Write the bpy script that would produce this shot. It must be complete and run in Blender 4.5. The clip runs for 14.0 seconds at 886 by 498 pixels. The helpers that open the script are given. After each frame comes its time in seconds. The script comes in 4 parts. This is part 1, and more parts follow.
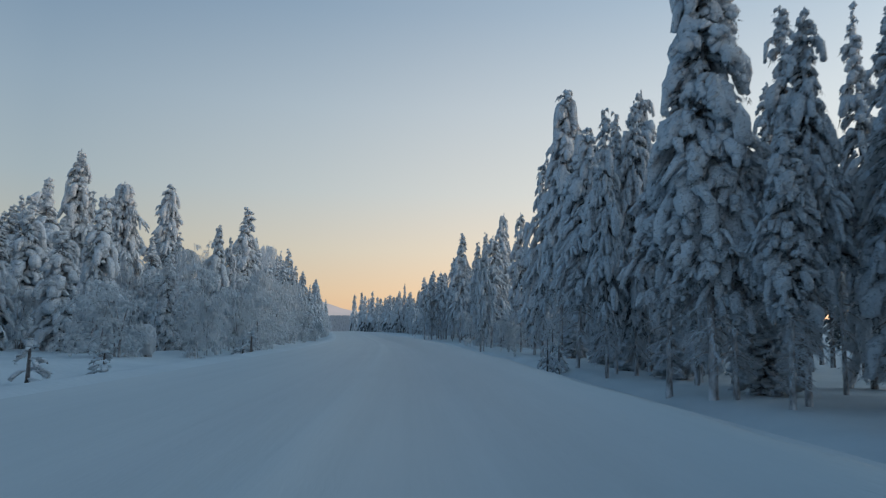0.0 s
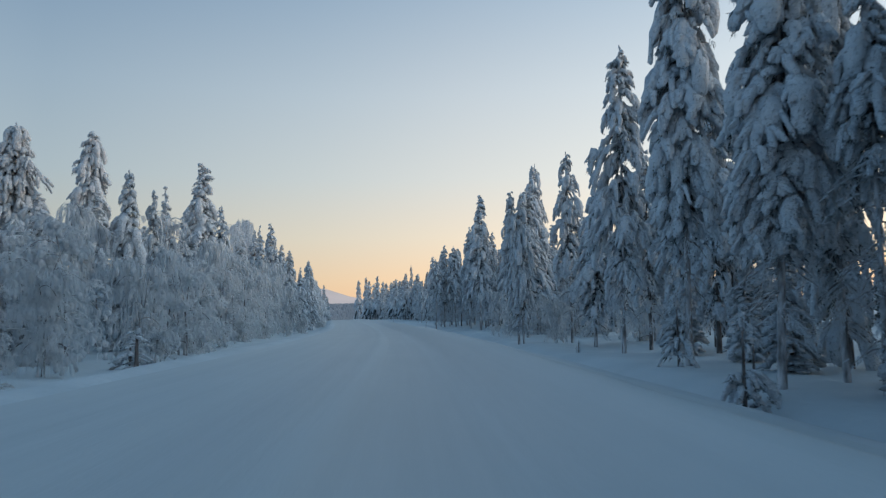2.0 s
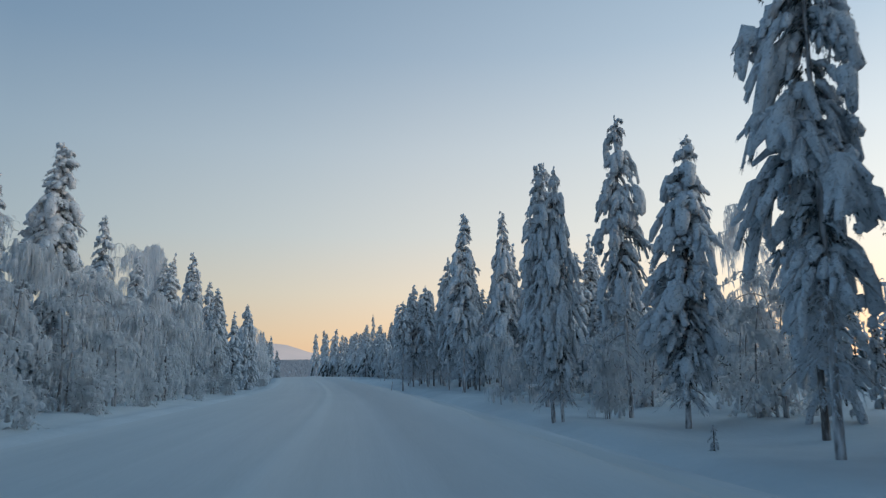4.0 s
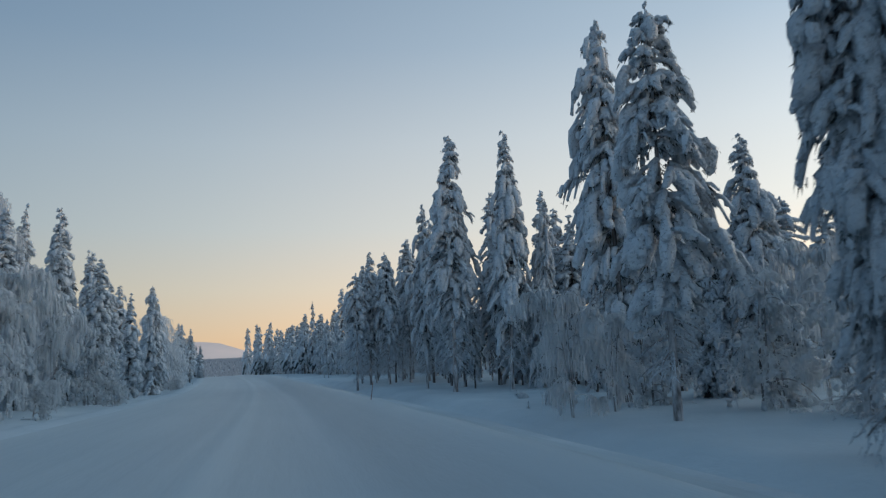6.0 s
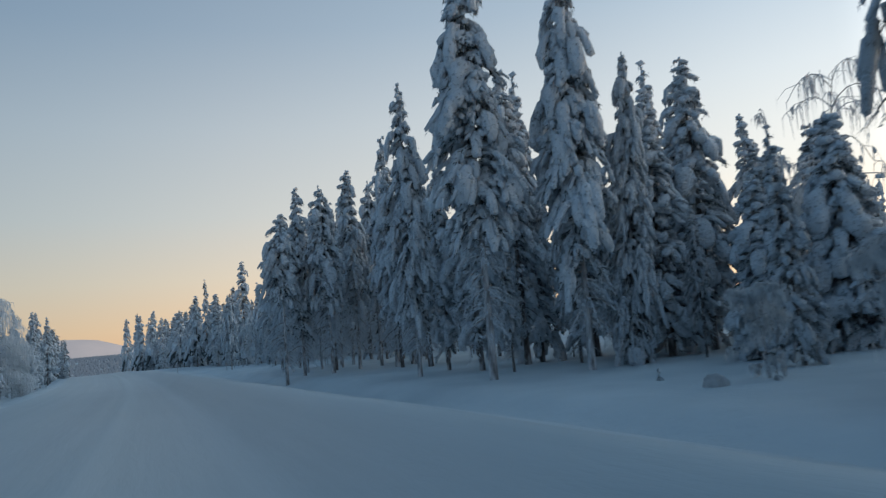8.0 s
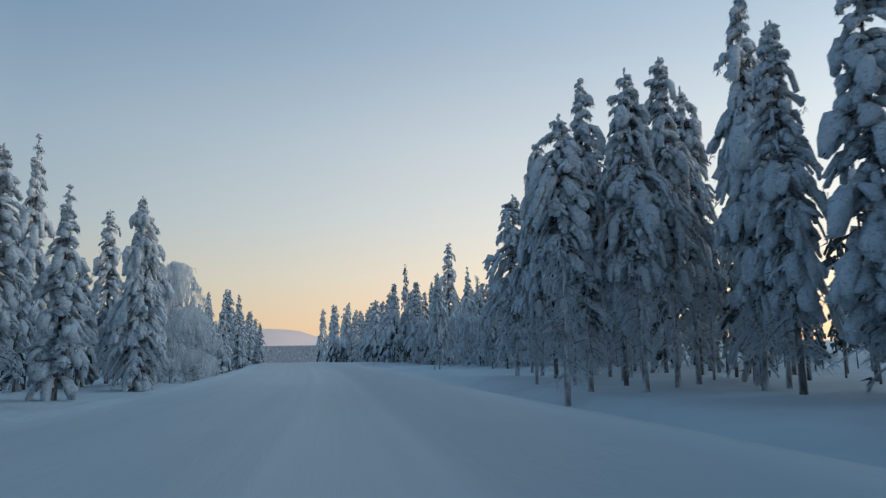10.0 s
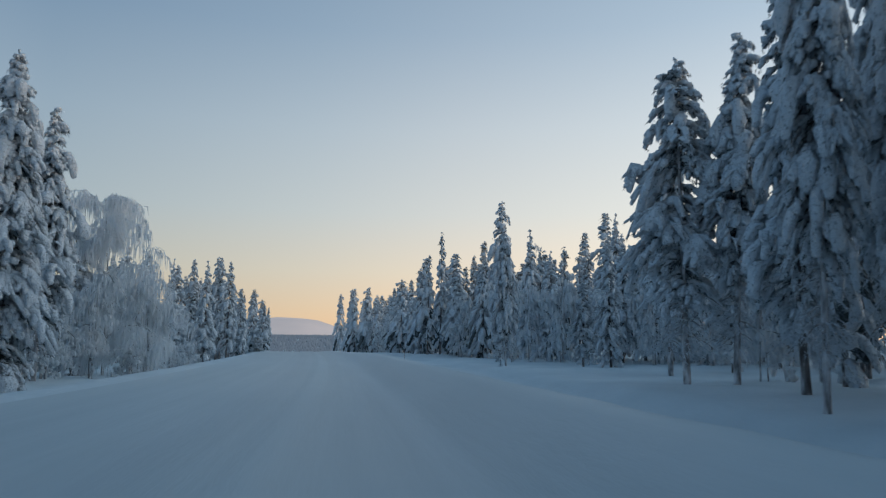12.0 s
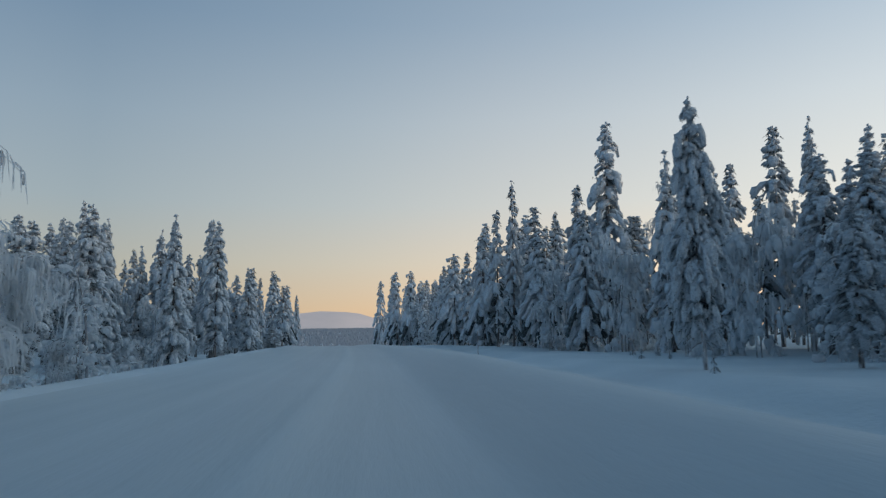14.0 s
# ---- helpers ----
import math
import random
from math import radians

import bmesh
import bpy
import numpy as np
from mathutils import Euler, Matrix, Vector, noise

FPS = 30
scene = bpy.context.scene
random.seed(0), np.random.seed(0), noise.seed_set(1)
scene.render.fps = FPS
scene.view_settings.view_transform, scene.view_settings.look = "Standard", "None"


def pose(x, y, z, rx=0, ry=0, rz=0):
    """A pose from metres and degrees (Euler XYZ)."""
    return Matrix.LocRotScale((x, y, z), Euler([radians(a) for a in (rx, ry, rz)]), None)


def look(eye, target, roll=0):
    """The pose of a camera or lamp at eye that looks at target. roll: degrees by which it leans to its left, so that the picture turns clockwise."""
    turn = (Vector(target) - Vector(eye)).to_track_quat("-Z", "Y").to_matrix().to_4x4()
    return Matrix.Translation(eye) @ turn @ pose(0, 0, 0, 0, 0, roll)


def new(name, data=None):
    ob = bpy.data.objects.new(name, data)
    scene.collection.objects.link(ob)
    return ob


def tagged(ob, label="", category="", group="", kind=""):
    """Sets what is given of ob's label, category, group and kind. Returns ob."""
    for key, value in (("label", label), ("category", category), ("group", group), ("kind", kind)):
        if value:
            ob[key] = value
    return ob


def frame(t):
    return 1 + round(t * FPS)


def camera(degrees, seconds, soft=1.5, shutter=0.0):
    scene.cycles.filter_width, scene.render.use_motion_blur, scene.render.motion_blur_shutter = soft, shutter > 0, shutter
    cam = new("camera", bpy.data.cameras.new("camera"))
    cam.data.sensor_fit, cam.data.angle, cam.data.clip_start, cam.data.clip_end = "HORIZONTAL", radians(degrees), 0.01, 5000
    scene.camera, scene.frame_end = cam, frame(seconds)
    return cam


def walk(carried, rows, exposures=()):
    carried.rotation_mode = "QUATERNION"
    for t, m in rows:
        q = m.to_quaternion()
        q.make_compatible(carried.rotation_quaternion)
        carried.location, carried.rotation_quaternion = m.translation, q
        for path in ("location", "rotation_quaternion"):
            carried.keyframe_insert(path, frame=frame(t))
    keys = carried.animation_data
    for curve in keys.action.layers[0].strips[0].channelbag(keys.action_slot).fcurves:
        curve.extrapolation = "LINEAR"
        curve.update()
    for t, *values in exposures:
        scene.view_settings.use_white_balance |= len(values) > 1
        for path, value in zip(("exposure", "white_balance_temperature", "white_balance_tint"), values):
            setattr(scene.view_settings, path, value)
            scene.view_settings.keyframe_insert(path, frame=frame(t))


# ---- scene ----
cam = camera(63.2, 14.0, soft=1.2, shutter=0.2)
# seconds, eye x y z, turns about x y z
PATH = [
    (0, -0.00, 0.00, 1.35, 96.61, -0.74, 0.00),
    (0.5, -0.22, 4.56, 1.37, 95.76, -0.19, 0.90),
    (1, -0.43, 9.09, 1.40, 95.54, 0.00, 1.22),
    (1.5, -0.67, 13.59, 1.43, 95.20, 0.31, 1.02),
    (2, -0.91, 18.13, 1.47, 95.43, 1.01, 0.65),
    (2.2, -0.99, 19.97, 1.48, 95.56, 1.31, 0.98),
    (4.3, -1.92, 39.68, 1.50, 100.33, 0.71, -2.48),
    (4.5, -2.05, 41.54, 1.50, 100.45, 0.55, -2.31),
    (5, -2.46, 46.10, 1.50, 100.21, 0.95, -2.33),
    (5.5, -2.92, 50.67, 1.50, 99.17, 1.35, -4.26),
    (6, -3.36, 55.23, 1.49, 99.20, 2.49, -7.15),
    (6.5, -3.81, 59.85, 1.46, 98.39, 3.72, -11.17),
    (7, -4.26, 64.34, 1.42, 97.56, 4.17, -15.40),
    (7.5, -4.72, 68.81, 1.39, 97.36, 4.08, -16.47),
    (8, -5.19, 73.24, 1.36, 97.35, 5.33, -15.44),
    (8.5, -5.66, 77.71, 1.33, 96.79, 5.04, -7.53),
    (9, -6.15, 82.16, 1.31, 96.87, 4.50, -4.87),
    (9.2, -6.37, 83.96, 1.30, 97.56, 3.12, -3.21),
    (11.3, -8.74, 103.32, 1.24, 99.18, 0.02, -0.80),
    (11.5, -8.97, 105.17, 1.23, 98.03, 1.33, 0.31),
    (12, -9.55, 109.87, 1.22, 98.24, -0.55, 0.10),
    (12.5, -10.12, 114.61, 1.23, 97.74, -0.18, 1.11),
    (13, -10.74, 119.45, 1.25, 97.23, 0.63, 2.46),
    (13.5, -11.37, 124.34, 1.29, 97.32, 0.11, 2.33),
    (14, -12.02, 129.34, 1.33, 97.53, 0.66, 3.42),
]
walk(cam, [(t, pose(x, y, z, rx, ry, rz)) for t, x, y, z, rx, ry, rz in PATH],
     [(0, -0.07), (0.5, 0.05), (1, 0.08), (2, 0.09), (4.5, -0.04), (6, -0.1), (7.5, -0.12), (8.5, -0.15), (9, 0.06), (11.5, 0.02), (12.5, -0.03), (13.5, -0.03), (14, -0.15)])

# ---------------------------------------------------------------- sky and light
SUN_AZ = radians(80)      # clockwise from +y (ahead), to the right of the road
SUN_EL = radians(1.2)
world = bpy.data.worlds.new("winter_dusk")
scene.world = world
world.use_nodes = True
wn, wl = world.node_tree.nodes, world.node_tree.links


def sky_ramp(source, stops):
    r = wn.new("ShaderNodeValToRGB")
    e = r.color_ramp.elements
    e[0].position, e[0].color = stops[0][0], (*stops[0][1], 1)
    e[1].position, e[1].color = stops[-1][0], (*stops[-1][1], 1)
    for p, c in stops[1:-1]:
        e.new(p).color = (*c, 1)
    wl.new(source, r.inputs[0])
    return r.outputs[0]


def sky_math(op, a, b):
    n = wn.new("ShaderNodeMath")
    n.operation = op
    for i, v in enumerate((a, b)):
        if isinstance(v, (int, float)):
            n.inputs[i].default_value = v
        else:
            wl.new(v, n.inputs[i])
    return n.outputs[0]


def sky_mix(kind, fac, a, b):
    n = wn.new("ShaderNodeMixRGB")
    n.blend_type = kind
    n.inputs[0].default_value = fac
    wl.new(a, n.inputs[1])
    wl.new(b, n.inputs[2])
    return n.outputs[0]


sky = wn.new("ShaderNodeTexSky")
sky.sky_type = "NISHITA"
sky.sun_disc = False
sky.sun_elevation = SUN_EL
sky.sun_rotation = SUN_AZ
sky.dust_density = 0.6
sky.ozone_density = 3.0
# frost haze in the air: pale peach at the horizon, grey blue above, dim behind
coord = wn.new("ShaderNodeTexCoord")
split = wn.new("ShaderNodeSeparateXYZ")
wl.new(coord.outputs["Generated"], split.inputs[0])
flat = sky_math("SQRT", sky_math("ADD", sky_math("MULTIPLY", split.outputs[0], split.outputs[0]), sky_math("MULTIPLY", split.outputs[1], split.outputs[1])), 0)
toward = sky_math("DIVIDE", sky_math("ADD", sky_math("MULTIPLY", split.outputs[0], math.sin(SUN_AZ)), sky_math("MULTIPLY", split.outputs[1], math.cos(SUN_AZ))), sky_math("MAXIMUM", flat, 0.15))
height = sky_ramp(split.outputs[2], [(0.0, (0.93, 0.55, 0.33)), (0.05, (0.93, 0.64, 0.42)), (0.11, (0.82, 0.68, 0.53)), (0.19, (0.66, 0.65, 0.61)), (0.30, (0.525, 0.57, 0.60)), (0.42, (0.345, 0.43, 0.52)), (0.52, (0.26, 0.352, 0.455)), (0.68, (0.108, 0.19, 0.285)), (1.0, (0.066, 0.13, 0.20))])
round_about = sky_ramp(sky_math("MULTIPLY_ADD", toward, 0.5), [(0.0, (0.64, 0.72, 0.77)), (0.33, (0.555, 0.652, 0.722)), (0.49, (0.80, 0.86, 0.89)), (0.60, (1.0, 1.01, 1.0)), (0.817, (1.33, 1.30, 1.23)), (0.92, (1.60, 1.56, 1.47)), (1.0, (3.6, 3.4, 3.1))])
wn_add = round_about.node.inputs[0].links[0].from_node
wn_add.inputs[2].default_value = 0.5
glow = sky_mix("MULTIPLY", 1.0, height, round_about)
# away from the glow the low sky is the blue of the earth's shadow
away = sky_ramp(split.outputs[2], [(0.0, (0.18, 0.31, 0.47)), (0.2, (0.18, 0.31, 0.47)), (0.42, (0.17, 0.30, 0.45)), (0.68, (0.10, 0.19, 0.31)), (1.0, (0.058, 0.128, 0.22))])
side = sky_ramp(wn_add.outputs[0], [(0.07, (0, 0, 0)), (0.29, (1, 1, 1))])
both = wn.new("ShaderNodeMixRGB")
wl.new(side, both.inputs[0])
wl.new(away, both.inputs[1])
wl.new(glow, both.inputs[2])
haze = both.outputs[0]
wl.new(sky_mix("MIX", 0.9, sky.outputs[0], haze), wn["Background"].inputs["Color"])
wn["Background"].inputs["Strength"].default_value = 1.07

sun = new("sun", bpy.data.lights.new("sun", "SUN"))
sun.data.energy = 0.12
sun.data.angle = radians(12)
sun.data.color = (1.0, 0.8, 0.62)
sun.matrix_basis = look((0, 0, 50), (-50 * math.sin(SUN_AZ), -50 * math.cos(SUN_AZ), 50 - 50 * math.tan(radians(5))))


# ---------------------------------------------------------------- materials
def material(name, rough=0.8):
    m = bpy.data.materials.new(name)
    m.use_nodes = True
    b = m.node_tree.nodes["Principled BSDF"]
    b.inputs["Roughness"].default_value = rough
    return m, m.node_tree.nodes, m.node_tree.links, b


def noise_node(N, L, scale, detail=4.0, rough=0.55, coords="Object", stretch=None):
    tc = N.new("ShaderNodeTexCoord")
    n = N.new("ShaderNodeTexNoise")
    n.inputs["Scale"].default_value = scale
    n.inputs["Detail"].default_value = detail
    n.inputs["Roughness"].default_value = rough
    if stretch:
        mp = N.new("ShaderNodeMapping")
        mp.inputs["Scale"].default_value = stretch
        L.new(tc.outputs[coords], mp.inputs["Vector"])
        L.new(mp.outputs[0], n.inputs["Vector"])
    else:
        L.new(tc.outputs[coords], n.inputs["Vector"])
    return n


def ramp(N, L, source, stops):
    r = N.new("ShaderNodeValToRGB")
    e = r.color_ramp.elements
    e[0].position, e[0].color = stops[0][0], (*stops[0][1], 1)
    e[1].position, e[1].color = stops[-1][0], (*stops[-1][1], 1)
    for p, c in stops[1:-1]:
        k = e.new(p)
        k.color = (*c, 1)
    L.new(source, r.inputs[0])
    return r


def bump(N, L, b, height, strength, distance):
    n = N.new("ShaderNodeBump")
    n.inputs["Strength"].default_value = strength
    n.inputs["Distance"].default_value = distance
    L.new(height, n.inputs["Height"])
    L.new(n.outputs[0], b.inputs["Normal"])
    return n


def grainy(name, stops, scale, rough, bump_scale, strength, distance, stretch=None):
    m, N, L, b = material(name, rough)
    n = noise_node(N, L, scale, stretch=stretch)
    r = ramp(N, L, n.outputs["Fac"], stops)
    L.new(r.outputs[0], b.inputs["Base Color"])
    h = noise_node(N, L, bump_scale, 5, 0.65, stretch=stretch)
    bump(N, L, b, h.outputs["Fac"], strength, distance)
    return m


def two_scale(name, stops, scale, rough, coarse, fine, depth, peek=None):
    """Snow and frost: mottled, with lumps and crumbly grain in the relief."""
    m, N, L, b = material(name, rough)
    n = noise_node(N, L, scale)
    r = ramp(N, L, n.outputs["Fac"], stops)
    L.new(r.outputs[0], b.inputs["Base Color"])
    if peek:
        spots = noise_node(N, L, 10.0, 5, 0.72)
        mask = ramp(N, L, spots.outputs["Fac"], [(0.55, (0, 0, 0)), (0.67, (1, 1, 1))])
        mix = N.new("ShaderNodeMixRGB")
        L.new(mask.outputs[0], mix.inputs[0])
        L.new(r.outputs[0], mix.inputs[1])
        mix.inputs[2].default_value = (*peek, 1)
        L.new(mix.outputs[0], b.inputs["Base Color"])
    lumps, grain = noise_node(N, L, coarse, 3, 0.6), noise_node(N, L, fine, 4, 0.7)
    add = N.new("ShaderNodeMath")
    add.operation = "MULTIPLY_ADD"
    L.new(grain.outputs["Fac"], add.inputs[0])
    add.inputs[1].default_value = 0.45
    L.new(lumps.outputs["Fac"], add.inputs[2])
    bump(N, L, b, add.outputs[0], 1.0, depth)
    return m


SNOW = two_scale("crown_snow", [(0.3, (0.70, 0.77, 0.83)), (0.7, (0.84, 0.90, 0.95))], 4.0, 0.7, 5.0, 20.0, 0.14, (0.25, 0.29, 0.32))


def let_light_through(m, share, colour):
    """Loose frost glows a little where light falls on its far side."""
    N, L = m.node_tree.nodes, m.node_tree.links
    t = N.new("ShaderNodeBsdfTranslucent")
    t.inputs["Color"].default_value = (*colour, 1)
    mix = N.new("ShaderNodeMixShader")
    mix.inputs[0].default_value = share
    L.new(N["Principled BSDF"].outputs[0], mix.inputs[1])
    L.new(t.outputs[0], mix.inputs[2])
    L.new(mix.outputs[0], N["Material Output"].inputs["Surface"])


FROST = two_scale("hoar_frost", [(0.3, (0.82, 0.86, 0.89)), (0.7, (0.92, 0.94, 0.96))], 4.0, 0.75, 8.0, 30.0, 0.12)
let_light_through(FROST, 0.55, (0.92, 0.95, 0.97))
NEEDLE = grainy("spruce_needles", [(0.3, (0.018, 0.027, 0.022)), (0.5, (0.045, 0.064, 0.066)), (0.70, (0.31, 0.36, 0.41))], 7.0, 0.8, 30.0, 0.6, 0.03)
BARK = grainy("spruce_bark", [(0.35, (0.07, 0.06, 0.055)), (0.5, (0.17, 0.155, 0.15)), (0.68, (0.55, 0.56, 0.58))], 5.0, 0.9, 30.0, 0.8, 0.02, (1, 1, 0.25))
# far wood in flat grey: frost, with the haze of distance in the colour
FAR_HAZED_FROST = two_scale("hazed_frosted_wood", [(0.35, (0.42, 0.43, 0.46)), (0.65, (0.50, 0.50, 0.52))], 0.3, 0.8, 1.0, 3.0, 0.1)
PALE_BARK = grainy("frosted_bark", [(0.33, (0.14, 0.13, 0.125)), (0.47, (0.36, 0.36, 0.37)), (0.62, (0.66, 0.67, 0.69))], 6.0, 0.9, 30.0, 0.8, 0.02, (1, 1, 0.3))


def snowy_ground():
    m, N, L, b = material("ground_snow", 0.75)
    big = noise_node(N, L, 0.25, 4)
    r = ramp(N, L, big.outputs["Fac"], [(0.3, (0.55, 0.62, 0.65)), (0.7, (0.67, 0.73, 0.755))])
    L.new(r.outputs[0], b.inputs["Base Color"])
    fine = noise_node(N, L, 3.0, 6, 0.6)
    bump(N, L, b, fine.outputs["Fac"], 0.35, 0.12)
    return m


def packed_snow():
    m, N, L, b = material("packed_road_snow", 0.55)
    streak = noise_node(N, L, 1.0, 6, 0.65, "UV", (2.2, 0.03, 1))
    patch = noise_node(N, L, 1.0, 4, 0.6, "UV", (0.35, 0.10, 1))
    add = N.new("ShaderNodeMath")
    add.operation = "MULTIPLY_ADD"
    L.new(streak.outputs["Fac"], add.inputs[0])
    add.inputs[1].default_value = 0.6
    half = N.new("ShaderNodeMath")
    half.operation = "MULTIPLY"
    half.inputs[1].default_value = 0.4
    L.new(patch.outputs["Fac"], half.inputs[0])
    L.new(half.outputs[0], add.inputs[2])
    r = ramp(N, L, add.outputs[0], [(0.25, (0.485, 0.55, 0.57)), (0.75, (0.59, 0.645, 0.665))])
    L.new(r.outputs[0], b.inputs["Base Color"])
    # loose snow left between the wheel tracks, darker polished tracks beside it
    across = N.new("ShaderNodeTexCoord")
    parts = N.new("ShaderNodeSeparateXYZ")
    L.new(across.outputs["UV"], parts.inputs[0])
    span = N.new("ShaderNodeMapRange")
    span.inputs["From Min"].default_value, span.inputs["From Max"].default_value = -7.2, 4.8
    L.new(parts.outputs[0], span.inputs["Value"])
    lanes = ramp(N, L, span.outputs[0], [(0.0, (1, 1, 1)), (0.30, (0.98, 0.98, 0.98)), (0.37, (0.94, 0.94, 0.95)), (0.45, (0.955, 0.955, 0.955)), (0.49, (1.02, 1.02, 1.02)), (0.53, (0.955, 0.955, 0.955)), (0.64, (0.94, 0.94, 0.95)), (0.72, (0.98, 0.98, 0.98)), (1.0, (1.08, 1.08, 1.07))])
    tint = N.new("ShaderNodeMixRGB")
    tint.blend_type = "MULTIPLY"
    tint.inputs[0].default_value = 1.0
    L.new(r.outputs[0], tint.inputs[1])
    L.new(lanes.outputs[0], tint.inputs[2])
    L.new(tint.outputs[0], b.inputs["Base Color"])
    fine = noise_node(N, L, 1.0, 6, 0.7, "UV", (5.0, 0.6, 1))
    bump(N, L, b, fine.outputs["Fac"], 0.25, 0.05)
    return m


GROUND = snowy_ground()
ROAD = packed_snow()


# ---------------------------------------------------------------- plan
def road_x(y):
    """The middle of the driven lane: a slow bend to the left."""
    if y <= 0:
        return -0.035 * y
    if y <= 130:
        return -0.035 * y - 0.000435 * y * y
    v = min(y, 520) - 130
    return -11.9 - 0.148 * v - 0.00046 * v * v - 0.5 * (max(y, 520) - 520)


def smooth(a, b, v):
    """0 at a, 1 at b, eased between."""
    k = min(1.0, max(0.0, (v - a) / (b - a)))
    return k * k * (3 - 2 * k)


def road_z(y):
    rise = 1.25 * smooth(110, 215, y)
    fall = -9.0 * smooth(225, 520, y)
    return rise + fall + 36 * smooth(560, 1500, y)


def ground_z(x, y):
    s = x - road_x(y)
    z = road_z(y)
    n = noise.noise((x * 0.12, y * 0.12, 0)) * 0.16 + noise.noise((x * 0.5, y * 0.5, 3)) * 0.05
    if s > 0:
        # the ploughed bank of snow beside the lane
        z += 0.70 * smooth(0.8, 2.15, s) * (1 - smooth(2.3, 3.1, s)) * (1 + 0.04 * noise.noise((y * 0.25, 5.0, 0)) + 0.03 * noise.noise((y * 1.6, 9.0, s))) * (1 - 0.8 * smooth(145, 195, y))
        edge = smooth(4.6, 7.2, s)
        z += edge * (-0.25 + 0.45 * smooth(40, 130, y) - 0.3 * smooth(150, 230, y)) - 0.36 * math.exp(-((s - 6.5) / 0.75) ** 2) * (1 - 0.5 * smooth(130, 160, y))
        z += 0.9 * smooth(12, 60, s) - 0.42 * math.exp(-((s - 11.5) / 2.6) ** 2 - ((y - 61) / 7) ** 2)
    else:
        edge = smooth(7.0, 13.0, -s)
        z += edge * (0.08 - 0.28 * smooth(60, 125, y) - 0.5 * smooth(140, 190, y)) + 0.18 * math.exp(-((s + 8.0) / 0.9) ** 2) - 0.15 * math.exp(-((s + 10.2) / 1.2) ** 2)
        z += 0.5 * smooth(20, 70, -s)
    z += edge * n
    z += 0.05 * math.exp(-((s + 1.3) / 0.3) ** 2) - 0.015 * math.exp(-((s - 0.5) / 0.6) ** 2) - 0.015 * math.exp(-((s + 2.9) / 0.6) ** 2)
    return z


def mesh_object(name, verts, faces, mat, parent=None, label="", shade=True):
    me = bpy.data.meshes.new(name)
    me.from_pydata([tuple(v) for v in verts], [], [tuple(int(i) for i in f) for f in faces])
    me.materials.append(mat)
    if shade:
        me.shade_smooth()
    ob = new(name, me)
    if parent:
        ob.parent = parent
    if label:
        ob["label"] = label
    return ob


def strip(name, offsets, ys, mat, lift=0.0):
    verts, faces, w = [], [], len(offsets)
    for y in ys:
        c = road_x(y)
        for s in offsets:
            sunk = 0.06 if lift == 0 and -6.9 < s < 4.5 else 0.0
            verts.append((c + s, y, ground_z(c + s, y) + lift - sunk))
    for j in range(len(ys) - 1):
        for i in range(w - 1):
            a = j * w + i
            faces.append((a, a + 1, a + w + 1, a + w))
    ob = mesh_object(name, verts, faces, mat)
    uv = ob.data.uv_layers.new(name="along")
    for loop in ob.data.loops:
        j, i = divmod(loop.vertex_index, w)
        uv.data[loop.index].uv = (offsets[i], ys[j])
    return ob


ys_all = [float(y) for y in list(np.arange(-60, 240, 1.5)) + list(np.arange(240, 520, 7.0)) + list(np.arange(520, 1600, 60.0)) + [2000, 3000, 4500]]
left = [-1500, -900, -500, -300, -180, -120] + list(np.arange(-80, -14, 2.0)) + list(np.arange(-14, -7.1, 0.4))
right = list(np.arange(4.6, 9, 0.3)) + list(np.arange(9, 14, 0.6)) + list(np.arange(14, 60, 2.5)) + [80, 120, 180, 300, 500, 900, 1500]
ground = strip("ground", left + [-7.1, -6.8, -4.0, -1.0, 0.5] + list(np.arange(0.8, 4.5, 0.25)) + right, ys_all, GROUND)
tagged(ground, "deep untouched snow over the verges and forest floor", "snow ground", kind="structure")
road = strip("road", [float(v) for v in np.arange(-7.2, 4.95, 0.15)], [float(y) for y in np.arange(-60, 330, 1.0)], ROAD, 0.012)
tagged(road, "wide road of packed white snow with faint wheel tracks", "road", kind="structure")

# ---------------------------------------------------------------- tree builders
def ico(sub):
    bm = bmesh.new()
    bmesh.ops.create_icosphere(bm, subdivisions=sub, radius=1.0)
    v = np.array([p.co[:] for p in bm.verts])
    f = np.array([[q.index for q in p.verts] for p in bm.faces])
    bm.free()
    return v, f


OCTA = (np.array([(1, 0, 0), (-1, 0, 0), (0, 1, 0), (0, -1, 0), (0, 0, 1), (0, 0, -1)], float), np.array([(0, 2, 4), (2, 1, 4), (1, 3, 4), (3, 0, 4), (2, 0, 5), (1, 2, 5), (3, 1, 5), (0, 3, 5)]))
ICO = {0: OCTA, 1: ico(1), 2: ico(2)}


